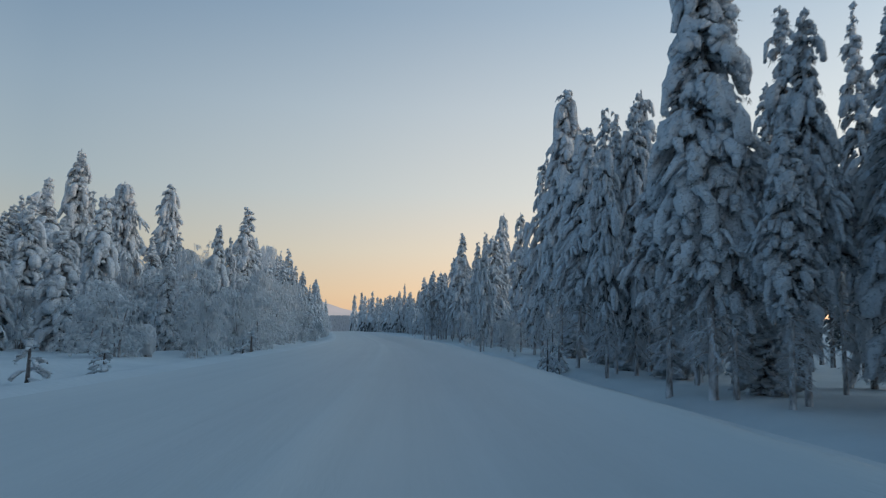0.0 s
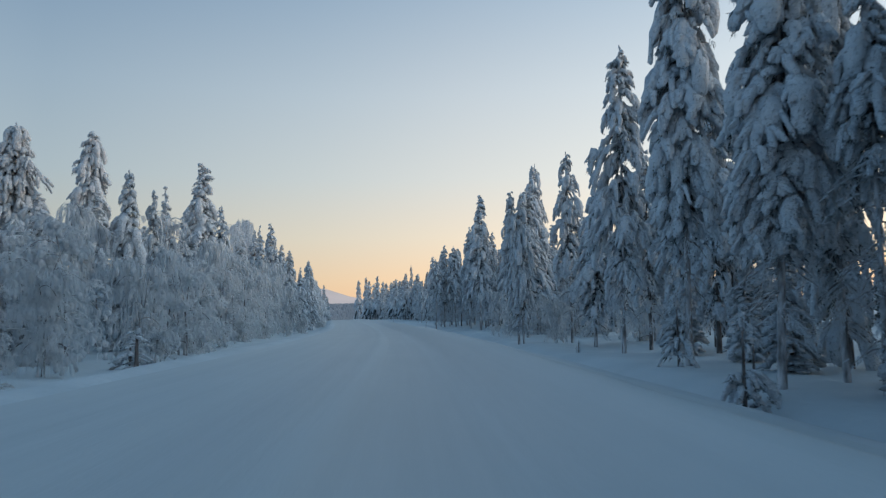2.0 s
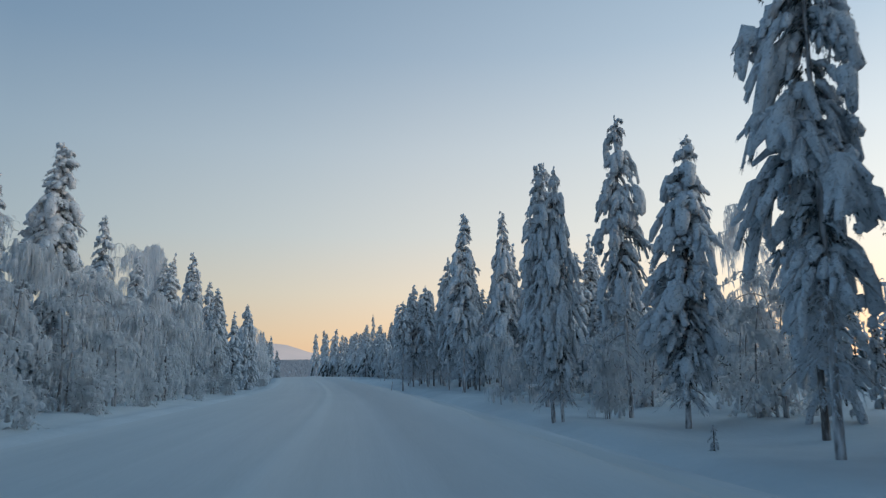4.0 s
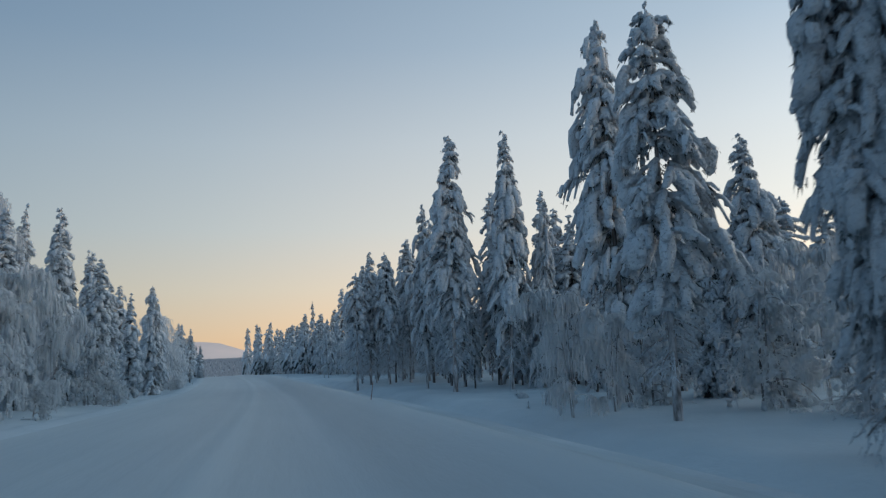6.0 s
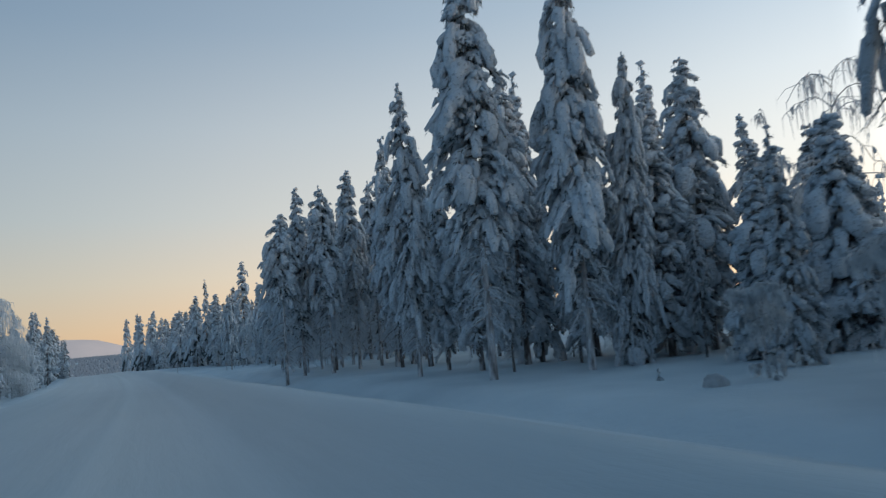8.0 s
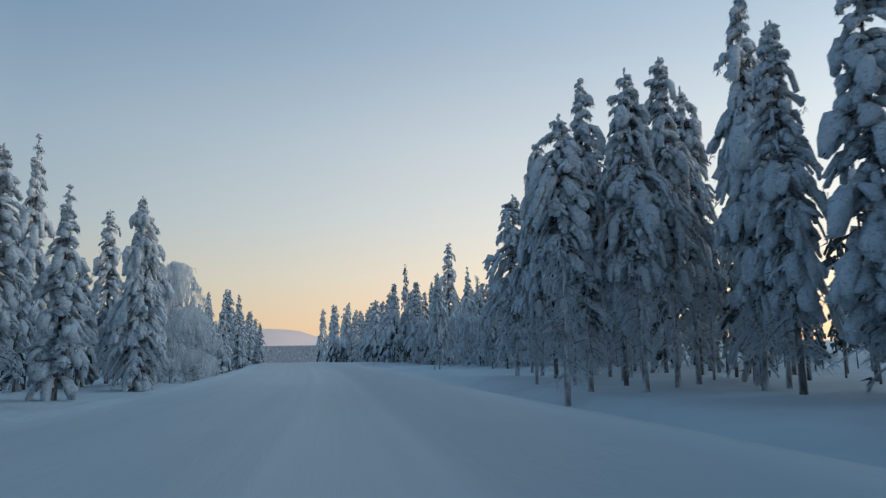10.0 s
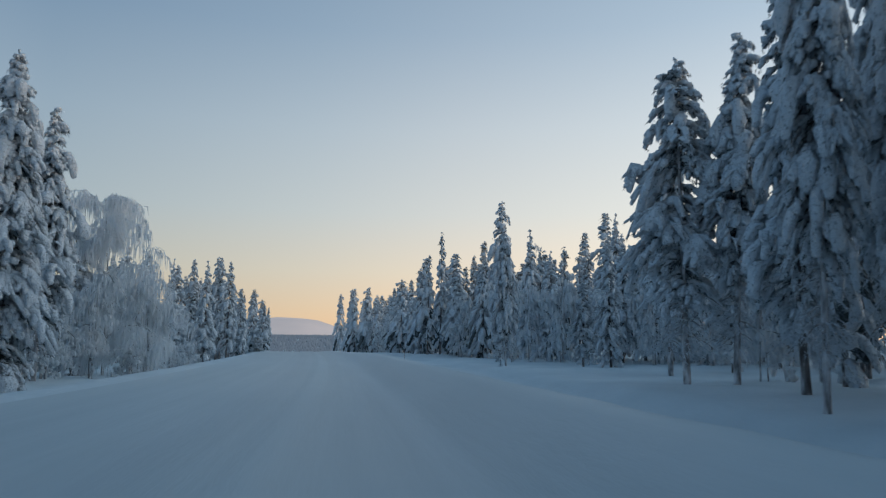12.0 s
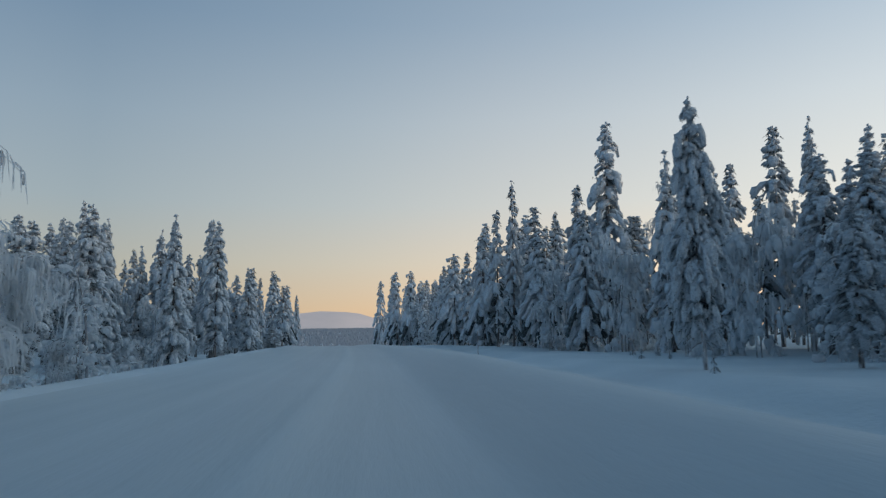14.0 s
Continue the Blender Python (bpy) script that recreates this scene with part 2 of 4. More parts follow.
class Heap:
    """Vertices and triangles piled up for one mesh."""

    def __init__(self):
        self.v, self.f, self.n = [], [], 0

    def add(self, v, f):
        self.v.append(v)
        self.f.append(np.asarray(f) + self.n)
        self.n += len(v)

    def arrays(self):
        return np.concatenate(self.v), np.concatenate(self.f)

    def mesh(self, name, mat, shade=True):
        v, f = self.arrays()
        me = bpy.data.meshes.new(name)
        me.vertices.add(len(v))
        me.vertices.foreach_set("co", v.astype(np.float32).ravel())
        me.loops.add(f.size)
        me.loops.foreach_set("vertex_index", f.astype(np.int32).ravel())
        me.polygons.add(len(f))
        me.polygons.foreach_set("loop_start", np.arange(0, f.size, 3, dtype=np.int32))
        me.polygons.foreach_set("loop_total", np.full(len(f), 3, dtype=np.int32))
        me.update(calc_edges=True)
        me.materials.append(mat)
        if shade:
            me.shade_smooth()
        return me


def frame_of(d):
    d = d / (np.linalg.norm(d) + 1e-9)
    side = np.cross(d, (0, 0, 1.0))
    if np.linalg.norm(side) < 1e-3:
        side = np.array((1.0, 0, 0))
    side /= np.linalg.norm(side)
    return d, side, np.cross(side, d)


def clump(heap, rng, c, d, length, wide, thick, sub):
    """A lump of snow or needles: an uneven, drooping pad along d."""
    v, f = ICO[sub]
    d, side, up = frame_of(d)
    k = 1 + rng.normal(0, 0.13, len(v))
    p = v * k[:, None]
    taper = 1 - 0.25 * p[:, 0]
    q = np.outer(p[:, 0] * length, d) + np.outer(p[:, 1] * wide * taper, side) + np.outer(p[:, 2] * thick * taper, up)
    q[:, 2] -= 0.35 * length * np.clip(p[:, 0], 0, 2) ** 2
    heap.add(q + c, f)


def tube(heap, pts, radii, sides=5):
    pts = np.asarray(pts, float)
    n = len(pts)
    a = np.linspace(0, 2 * np.pi, sides, endpoint=False)
    t = np.gradient(pts, axis=0)
    v, f = [], []
    for i in range(n):
        d = t[i] / (np.linalg.norm(t[i]) + 1e-9)
        ref = np.array((1.0, 0, 0)) if abs(d[0]) < 0.8 else np.array((0, 1.0, 0))
        s = np.cross(d, ref)
        s /= np.linalg.norm(s)
        u = np.cross(s, d)
        v.append(pts[i] + radii[i] * (np.outer(np.cos(a), s) + np.outer(np.sin(a), u)))
    for i in range(n - 1):
        for k in range(sides):
            p, q = i * sides + k, i * sides + (k + 1) % sides
            f += [(p, q, q + sides), (p, q + sides, p + sides)]
    heap.add(np.concatenate(v), f)


def fringe(heap, rng, c, d, size, count, most=0.27, broad=1.0):
    """Needle sprays: thin blades that hang outward and down."""
    size = min(size, most)
    o = c + rng.normal(0, size * 0.2, (count, 3))
    w = np.array(d)[None] * rng.uniform(0.2, 0.9, (count, 1)) + rng.normal(0, 0.32, (count, 3)) + (0, 0, -0.7)
    w *= size * rng.uniform(0.5, 1.0, (count, 1))
    side = np.cross(w, rng.normal(0, 1, (count, 3)))
    side *= (broad * (0.006 + 0.045 * size) / (np.linalg.norm(side, axis=1) + 1e-9))[:, None]
    v = np.stack([o - side, o + side, o + w], 1).reshape(-1, 3)
    heap.add(v, np.arange(3 * count).reshape(-1, 3))


def fused(heap, voxel, rng):
    """Lumps of snow grown together into one crust, with a crumbly surface."""
    ob = bpy.data.objects.new("crust", heap.mesh("crust", SNOW))
    scene.collection.objects.link(ob)
    mod = ob.modifiers.new("grow_together", "REMESH")
    mod.mode = "VOXEL"
    mod.voxel_size = voxel
    thin = ob.modifiers.new("thin_out", "DECIMATE")
    thin.ratio = 0.5
    got = ob.evaluated_get(bpy.context.evaluated_depsgraph_get()).to_mesh()
    got.calc_loop_triangles()
    v, n, f = np.zeros(3 * len(got.vertices)), np.zeros(3 * len(got.vertices)), np.zeros(3 * len(got.loop_triangles), dtype=np.int32)
    got.vertices.foreach_get("co", v)
    got.vertices.foreach_get("normal", n)
    got.loop_triangles.foreach_get("vertices", f)
    v, n = v.reshape(-1, 3), n.reshape(-1, 3)
    def waves(p, wide):
        w = 2 * np.pi * p / wide
        return np.sin(w[:, 0] + 1.7 * np.sin(0.6 * w[:, 1])) * np.sin(w[:, 1] + 1.3 * np.sin(0.7 * w[:, 2])) * np.sin(1.2 * w[:, 2] + np.sin(0.8 * w[:, 0]))

    lumps = min(0.055, 0.6 * voxel) * waves(v, 0.55) + min(0.035, 0.4 * voxel) * waves(v[:, [2, 0, 1]], 0.24)
    v = v + n * (lumps[:, None] + rng.normal(0, 0.14 * voxel, (len(v), 1))) + rng.normal(0, 0.10 * voxel, v.shape)
    old = ob.data
    bpy.data.objects.remove(ob)
    bpy.data.meshes.remove(old)
    out = Heap()
    out.add(v, f.reshape(-1, 3))
    return out


RINGS = {}


def ring_faces(n, sides):
    if (n, sides) not in RINGS:
        p = (np.arange(n - 1)[:, None] * sides + np.arange(sides)).ravel()
        q = (np.arange(n - 1)[:, None] * sides + (np.arange(sides) + 1) % sides).ravel()
        last = (n - 1) * sides + np.arange(sides)
        cap = np.stack([last, (n - 1) * sides + (np.arange(sides) + 1) % sides, np.full(sides, n * sides)], 1)
        first = np.arange(sides)
        root = np.stack([(first + 1) % sides, first, np.full(sides, n * sides + 1)], 1)
        RINGS[n, sides] = np.concatenate([np.stack([p, q, q + sides], 1), np.stack([p, q + sides, p + sides], 1), cap, root])
    return RINGS[n, sides]


PROFILE = {6: np.array((0.5, 0.85, 1.0, 1.08, 1.0, 0.62)), 5: np.array((0.5, 0.95, 1.08, 1.08, 0.8)), 4: np.array((0.55, 1.0, 1.05, 0.78)), 3: np.array((0.6, 1.05, 0.7))}


def tongue(heap, rng, pts, side, wide, thick, sides, rough=0.12):
    """A drooping pad of snow along a bough: rounded above, flatter below, uneven all round."""
    n = len(pts)
    t = np.gradient(pts, axis=0)
    up = np.cross(t, side)
    up /= np.linalg.norm(up, axis=1)[:, None] + 1e-9
    a = np.linspace(0, 2 * np.pi, sides, endpoint=False) + rng.uniform(0, 1)
    r = PROFILE[n][:, None] * (1 + rng.normal(0, rough, (n, sides))) * (1 + rng.normal(0, 0.8 * rough, (n, 1)))
    sn = np.sin(a)
    v = pts[:, None] + (r * np.cos(a) * wide)[..., None] * side + (r * np.where(sn > 0, sn, 0.5 * sn) * thick)[..., None] * up[:, None]
    heap.add(np.concatenate([v.reshape(-1, 3), [pts[-1] + t[-1] / (np.linalg.norm(t[-1]) + 1e-9) * 0.36 * wide], [pts[0]]]), ring_faces(n, sides))


def spruce_heaps(seed, H, R, bare, detail, shape=0.8, load=1.0, dead=0, arms=(), ragged=0.0, plain=False, sparse=False):
    """Trunk, needles, snow and dead lower boughs of one spruce with its foot at 0. arms: long boughs, as height, bearing and length; ragged: how gappy the crown is."""
    rng = np.random.default_rng(seed)
    heap_rng = np.random.default_rng(seed + 500)
    trunk, needles, snow, dry = Heap(), Heap(), Heap(), Heap()
    bend = rng.normal(0, 0.006 * H, 2)
    axis = lambda z: np.array((bend[0] * math.sin(2.2 * z / H), bend[1] * math.sin(1.7 * z / H), z))
    zs = np.linspace(-0.4, H * 0.985, 10 if detail > 1 else 5)
    r0 = 0.0072 * H + 0.016
    tube(trunk, [axis(z) for z in zs], [r0 * (1 - max(z, 0) / H) ** 0.8 * (1.25 if z < 0.2 else 1) + 0.012 for z in zs], 8 if detail > 1 else 5)
    gap = {3: 0.39, 2: 0.50, 1: 0.60, 0: 1.0}[detail] * (2.4 if sparse else 1.25 if plain else 1.0)
    small = min(1.0, 0.45 + 0.11 * H)

    def bough(z, a, Lb, u, droop, lift, heavy=1.0):
        out = np.array((math.cos(a), math.sin(a), 0.0))
        across = np.array((-out[1], out[0], 0.0))
        sway = rng.normal(0, 0.08)
        root = axis(z)

        def at(s):
            s = np.asarray(s, float)[..., None]
            return root + out * Lb * s * (1 - 0.16 * s) + across * Lb * sway * s * s + np.array((0, 0, Lb)) * (lift * s - droop * s * s)

        thin = rng.random() < (0.18 + 0.3 * smooth(0.3, 0.05, u) if Lb > 0.6 else 0.08)      # boughs that have shaken off most of their snow
        heavy *= 0.5 if thin else rng.uniform(0.85, 1.3)
        full = min((0.08 + (0.06 if detail == 3 else 0.075) * Lb) * rng.uniform(0.75, 1.3) * load * heavy, 0.18 if detail == 3 else 0.23) * small
        if detail >= 2:
            # rounded pads, one or two to a bough
            spans = ((0.1, 0.45), (0.36, 0.74), (0.64, 1.0)) if Lb > 1.05 and detail == 3 else ((0.12, 0.58), (0.5, 1.0)) if Lb > 0.7 else ((0.18, 1.0),)
            for s0, s1 in spans:
                slip = across * rng.normal(0, 0.10) * Lb + np.array((0, 0, rng.normal(0, 0.05) * Lb))
                g = full * rng.uniform(0.8, 1.25) * (1.0 if detail == 3 else 1.12)
                tongue(snow, rng, at(np.linspace(s0, s1 + rng.normal(0, 0.05), 4)) + slip, across, g, g * 0.9, 5 if detail == 3 else 4, 0.14)
                fringe(needles, rng, at(s1) + slip - (0, 0, 0.3 * g), out * 0.5, (0.13 + 0.5 * g) * small * (0.5 + 0.5 * smooth(0.2, 0.6, Lb)), 6 if detail == 3 else 4, 0.27, 1.3)
        elif detail == 1:
            tongue(snow if u > 0.35 or rng.random() < 0.8 else needles, rng, at(np.linspace(0.2, 1.0, 4)), across, full * 1.55, full * 1.1, 4, 0.2)
        else:
            # lower boughs deep in the wood stay green, putting its shade into dark colour
            pile = needles if u < 0.6 and rng.random() < 0.75 else snow
            tongue(pile, rng, at(np.linspace(0.2, 1.0, 3)), across, full * (2.8 if sparse else 1.9), full * (2.0 if sparse else 1.3), 4, 0.28)
        if detail >= 2 and Lb > 0.5 and not plain and heap_rng.random() < 0.2 * load * load:
            # a big lump that has gathered on the bough and hangs down with it
            g = heap_rng.uniform(0.17, 0.32) * small * min(1.0, 0.45 + 0.4 * Lb)
            ln = heap_rng.uniform(0.55, 1.0) * small
            q = np.linspace(0, 1, 5)[:, None]
            tongue(snow, heap_rng, at(heap_rng.uniform(0.5, 0.75)) + out * 0.45 * ln * q * (1.5 - 0.6 * q) + np.array((0, 0, 0.35 * g)) * (1 - q) - np.array((0, 0, ln)) * q * q, across, g, g * 0.85, 7 if detail == 3 else 5, 0.17)
            for _ in range(3 if detail == 3 else 1):
                # crumbs of snow and tufts of needles round the lump
                side = at(heap_rng.uniform(0.6, 1.0)) + across * heap_rng.normal(0, 0.8 * g) - np.array((0, 0, heap_rng.uniform(0.0, 0.7) * ln))
                clump(snow, heap_rng, side, heap_rng.normal(0, 1, 3), 0.6 * g, 0.5 * g, 0.5 * g, 1)
                fringe(needles, heap_rng, side - (0, 0, 0.3 * g), out * 0.3, 0.7 * g, 4, 0.3, 1.2)
        # the fingers of the bough, spread like a hand and hanging at their ends
        fingers = ({3: 6 if Lb > 1.0 else 4, 2: 2, 1: 1, 0: 0}[detail] if Lb > 0.45 else {3: 2, 2: 1, 1: 0, 0: 0}[detail]) if not plain else 0
        for k in range(fingers):
            s0 = rng.uniform(0.22, 0.88)
            hand = 1 if (k + int(a * 7)) % 2 else -1
            way = out * rng.uniform(0.45, 0.9) + across * hand * rng.uniform(0.45, 1.0)
            ln = Lb * rng.uniform(0.22, 0.42) * (1.15 - 0.45 * s0)
            fall = rng.uniform(0.5, 1.3)
            q = np.linspace(0.0, 1.0, 3)[:, None]
            foot = at(s0)
            pts = foot + way * ln * q + np.array((0, 0, ln)) * (0.1 * q - fall * q * q)
            flat = np.cross((0, 0, 1.0), way)
            w = min((0.05 + 0.22 * ln) * rng.uniform(0.75, 1.25) * load * heavy, 0.15) * small * {3: 1.0, 2: 1.25, 1: 1.8}[detail]
            tongue(snow, rng, pts, flat / np.linalg.norm(flat), w, w * 0.9, 4, 0.14)
            if detail == 3 or (detail == 2 and k == 0):
                fringe(snow, rng, pts[-1], out * 0.4, 0.16 * small, 3)
        # needles in the shade under the snow
        if detail >= 2:
            for s0 in ((0.12, 0.35, 0.65) if Lb > 0.4 else (0.4,)):
                fringe(needles, rng, at(s0) - (0, 0, 0.4 * full), out, (0.2 + 0.9 * full) * small * (0.35 + 0.65 * smooth(0.15, 0.8, Lb)), (8 if detail == 3 else 5) * (2 if thin and Lb > 0.6 else 1), 0.27, 1.25)
            fringe(snow, rng, at(0.95) - (0, 0, 0.3 * full), out * 0.3, 0.2 * small, 5 if detail == 3 else 3)
        elif detail == 1 or rng.random() < 0.5:
            fringe(needles, rng, at(0.55) - (0, 0, 0.9 * full), out, 0.4, 4, 0.4, 2.0)
        return at

    z, turn = bare * H, 0.0
    while z < H * 0.975:
        u = (z - bare * H) / (H - bare * H)
        env = 1.16 * R * ((1 - u) ** shape * 0.95 + 0.05) * (0.5 + 0.5 * smooth(0, 0.3, u))
        count = {3: 6, 2: 5, 1: 5, 0: 4}[detail] if u < 0.8 else (5 if detail > 1 else 4)
        turn += rng.uniform(0.3, 1.2)
        for k in range(count):
            if rng.random() < 0.12 + 0.2 * ragged and u < 0.9:
                continue
            a = turn + 2 * math.pi * k / count + rng.normal(0, 0.25)
            Lb = env * rng.uniform(0.5 - 0.15 * ragged, 1.2 + 0.25 * ragged) * (1.35 if rng.random() < 0.08 else 1.0)
            hang = smooth(1.0, 0.55, u)
            bough(z + rng.normal(0, gap * 0.35), a, max(Lb, 0.1), u, rng.uniform(0.65, 1.25) * (0.45 + 0.55 * hang), 0.12 + 0.25 * (1 - hang))
        z += gap * (1.0 - (0.55 if detail > 1 else 0.68) * u) * rng.uniform(0.85, 1.15)
    for zf, bearing, length in arms:
        at = bough(zf * H, radians(bearing), length, 0.5, 0.32, 0.10, 0.6)
        tube(trunk, at(np.linspace(0, 0.9, 4)), [0.045, 0.04, 0.03, 0.02], 5)
        for q in (0.45, 0.65, 0.85):
            here = at(q)
            for hand in (-1, 1):
                b = radians(bearing) + hand * rng.uniform(0.5, 1.0)
                way = np.array((math.cos(b), math.sin(b), 0))
                k = np.linspace(0, 1, 4)[:, None]
                tongue(snow, rng, here + way * 0.4 * length * (1.1 - q) * k + np.array((0, 0, -0.32)) * k * k, np.array((-way[1], way[0], 0)), 0.12, 0.10, 5)
            fringe(needles, rng, here - (0, 0, 0.08), np.array((0, 0, -0.2)), 0.27, 8)
    # snow packed round the top of the stem
    if bare < 0.7:
        tongue(snow, rng, np.array([axis(H * q) for q in (0.80, 0.86, 0.91, 0.955)]), np.array((1.0, 0, 0)), 0.055 * R + 0.05, 0.055 * R + 0.05, 5, 0.2)
    # the leader: a short snowy spike
    for k in range(5 if detail > 1 else 2):
        zz = H * (0.955 + 0.010 * k)
        clump(snow, rng, axis(zz) + rng.normal(0, 0.014, 3), np.array((rng.normal(0, 0.15), rng.normal(0, 0.15), 1.0)), 0.11 * H / 12, 0.055 * small, 0.055 * small, 1 if detail > 1 else 0)
    fringe(needles, rng, axis(H * 0.96), np.array((0, 0, 0.5)), 0.2 * small, 8)
    # dead and thin lower boughs on the bare stem, furred with frost
    if detail > 1 and bare > 0.12:
        for k in range(dead or int(44 * bare / 0.3)):
            zz = rng.uniform(0.10, bare * 1.05) * H
            a = rng.uniform(0, 2 * math.pi)
            Lb = rng.uniform(0.3, 1.15 if dead else 0.95) * R * (0.4 + 0.6 * zz / (bare * H))
            out = np.array((math.cos(a), math.sin(a), 0))
            pts = [axis(zz) + out * Lb * s + np.array((0, 0, -0.55 * Lb * s * s)) for s in (0, 0.4, 0.75, 1.0)]
            tube(dry if rng.random() < 0.65 else trunk, pts, [0.032, 0.028, 0.022, 0.009], 3)
            for s in (0.35, 0.6, 0.8, 1.0):
                fringe(dry, rng, axis(zz) + out * Lb * s + np.array((0, 0, -0.55 * Lb * s * s)), out, 0.30, 4)
    return trunk, needles, snow, dry


def shift(heap, x, y, z, scale, turn):
    v, f = heap.arrays()
    c, s = math.cos(turn) * scale, math.sin(turn) * scale
    return np.stack([x + c * v[:, 0] - s * v[:, 1], y + s * v[:, 0] + c * v[:, 1], z + scale * v[:, 2]], 1), f


def spruce_master(seed, H, R, bare, detail, shape=0.8, load=1.0, dead=0, arms=(), ragged=0.0):
    heaps = spruce_heaps(seed, H, R, bare, detail, shape, load, dead, arms, ragged)
    return [h.mesh(n, m) for h, n, m in zip(heaps, ("trunk", "foliage", "snow_load", "dead_wood"), (PALE_BARK if detail == 3 else BARK, NEEDLE, SNOW, SNOW)) if n != "dead_wood" or (detail > 1 and bare > 0.12)]


def ribbons(heap, rng, p, pts_of, count, width):
    """Thin frosted twigs: flat blades through three points each."""
    rows = pts_of(p, count)                      # count x 3 x 3
    side = np.cross(rows[:, 2] - rows[:, 0], rng.normal(0, 1, (count, 3)))
    side /= np.linalg.norm(side, axis=1)[:, None] + 1e-9
    w = width * rng.uniform(0.6, 1.3, (count, 1, 1)) * np.array((0.8, 1.05, 0.25))[None, :, None]
    v = np.stack([rows - side[:, None] * w, rows + side[:, None] * w], 2).reshape(-1, 3)
    base = 6 * np.arange(count)[:, None, None]
    quad = np.array([(0, 1, 3), (0, 3, 2), (2, 3, 5), (2, 5, 4)])[None]
    heap.add(v, (base + quad).reshape(-1, 3))


def birch_heaps(seed, H, R, arch, strands, stems=1, veil=0.8, fine=True, hanging=False):
    """A frosted birch: bowed stems, arching limbs, hanging frosted twigs."""
    rng = np.random.default_rng(seed)
    stem, crown = Heap(), Heap()
    limbs = []
    for sidx in range(stems):
        a0 = rng.uniform(0, 2 * math.pi)
        lean = arch * rng.uniform(0.5, 1.1) * R
        h = H * rng.uniform(0.75, 1.0) if sidx else H
        foot = rng.normal(0, (0.07 if arch >= 0.8 else 0.18) * (stems > 1), 2)
        weep = arch >= 0.8
        if weep:
            a0 = 0.4 + 2 * math.pi * sidx / stems + rng.normal(0, 0.35)
            lean = R * rng.uniform(0.6, 0.95)
        path = (lambda s, a=a0, l=lean, hh=h, f=foot: np.array((f[0] + math.cos(a) * l * s ** 1.8, f[1] + math.sin(a) * l * s ** 1.8, hh * math.sin(2.2 * s) - 0.2 * (1 - s)))) if weep else (lambda s, a=a0, l=lean, hh=h, f=foot: np.array((f[0] + math.cos(a) * l * s ** 2.2, f[1] + math.sin(a) * l * s ** 2.2, hh * (s - 0.2 * arch * s ** 4) / (1 - 0.2 * arch) * 0.97 - 0.2 * (1 - s))))
        ss = np.linspace(0, 1, 9)
        r0 = 0.004 * H + 0.008 if weep else 0.006 * H + 0.02
        tube(stem, [path(s) for s in ss], [r0 * (1 - 0.85 * s) for s in ss], 6 if fine else 4)
        limbs.append(np.array([path(s) for s in np.linspace(0.4, 1, 6)]))
        for k in range(int(26 / stems) + 4):
            s0 = rng.uniform(0.08, 0.98)
            a = rng.uniform(0, 2 * math.pi)
            Lb = R * rng.uniform(0.45, 1.0) * (1.15 - 0.5 * s0) * (0.6 if weep and H < 6 else 1)
            p0 = path(s0)
            out = np.array((math.cos(a), math.sin(a), 0))
            sag = rng.uniform(0.8, 1.25) * (1.35 if hanging else 1)
            rise = 1.25 if hanging else 0.75
            limb = [p0 + out * Lb * q + np.array((0, 0, Lb * (rise * q - sag * q * q))) for q in np.linspace(0, 1, 6)]
            tube(crown if k % 4 else stem, limb, np.linspace(0.35 * r0 * (1.2 - s0) + 0.012, 0.012, 6), 4 if fine else 3)
            limbs.append(np.array(limb))
            for j in range(5 if fine else 3):
                # side shoots that carry the frosted twigs
                q = rng.integers(1, 6)
                b = rng.uniform(0, 2 * math.pi)
                ls = Lb * rng.uniform(0.22, 0.5)
                side = np.array((math.cos(b), math.sin(b), 0)) + 0.5 * out
                shoot = [limb[q] + side * ls * t + np.array((0, 0, ls * (0.35 * t - 1.1 * t * t))) for t in np.linspace(0, 1, 6)]
                if fine:
                    tube(crown, [shoot[0], shoot[3], shoot[5]], [0.014, 0.011, 0.006], 3)
                limbs.append(np.array(shoot))
                for t in (3, 5):
                    # hanging plumes of frost
                    if rng.random() < veil:
                        g = (0.045 + 0.018 * R) * rng.uniform(0.6, 1.4) * ((0.5 if H > 6 else 1) if fine else 1.5)
                        fall = (0.16 + 0.10 * R) * rng.uniform(0.5, 1.3) * (1.0 if arch >= 0.8 else 0.7)
                        k = np.array((0.0, 0.5, 1.0))[:, None]
                        level = np.array((-side[1], side[0], 0.0))
                        tongue(crown, rng, shoot[t] + rng.normal(0, 0.06, 3) + side * 0.25 * fall * k * (1.4 - k) + np.array((0, 0, -fall)) * k, level / np.linalg.norm(level), g, g, 4, 0.22)
    limbs = np.array(limbs)

    def rows(_, n):
        which = rng.integers(len(limbs), size=n)
        q = rng.uniform(1.5, 4.99, n)
        i = q.astype(int)
        p = limbs[which, i] + (limbs[which, i + 1] - limbs[which, i]) * (q - i)[:, None] + rng.normal(0, 0.05, (n, 3))
        d = rng.normal(0, 0.6, (n, 3))
        d[:, 2] = rng.uniform(-0.2, 0.45, n)
        ln = (rng.uniform(0.3, 1.0, n) * (0.17 + 0.12 * R) * (2.2 if arch >= 0.8 or hanging else 1))[:, None]
        if arch >= 0.8 or hanging:
            d *= 0.35
        down = np.array((0, 0, -1.0)) * ln
        return np.stack([p, p + d * ln * 0.65 + 0.2 * down, p + d * ln * 0.92 + 0.95 * down], 1)

    ribbons(crown, rng, None, rows, strands, (0.017 if arch >= 0.8 else 0.02) if fine else 0.028)
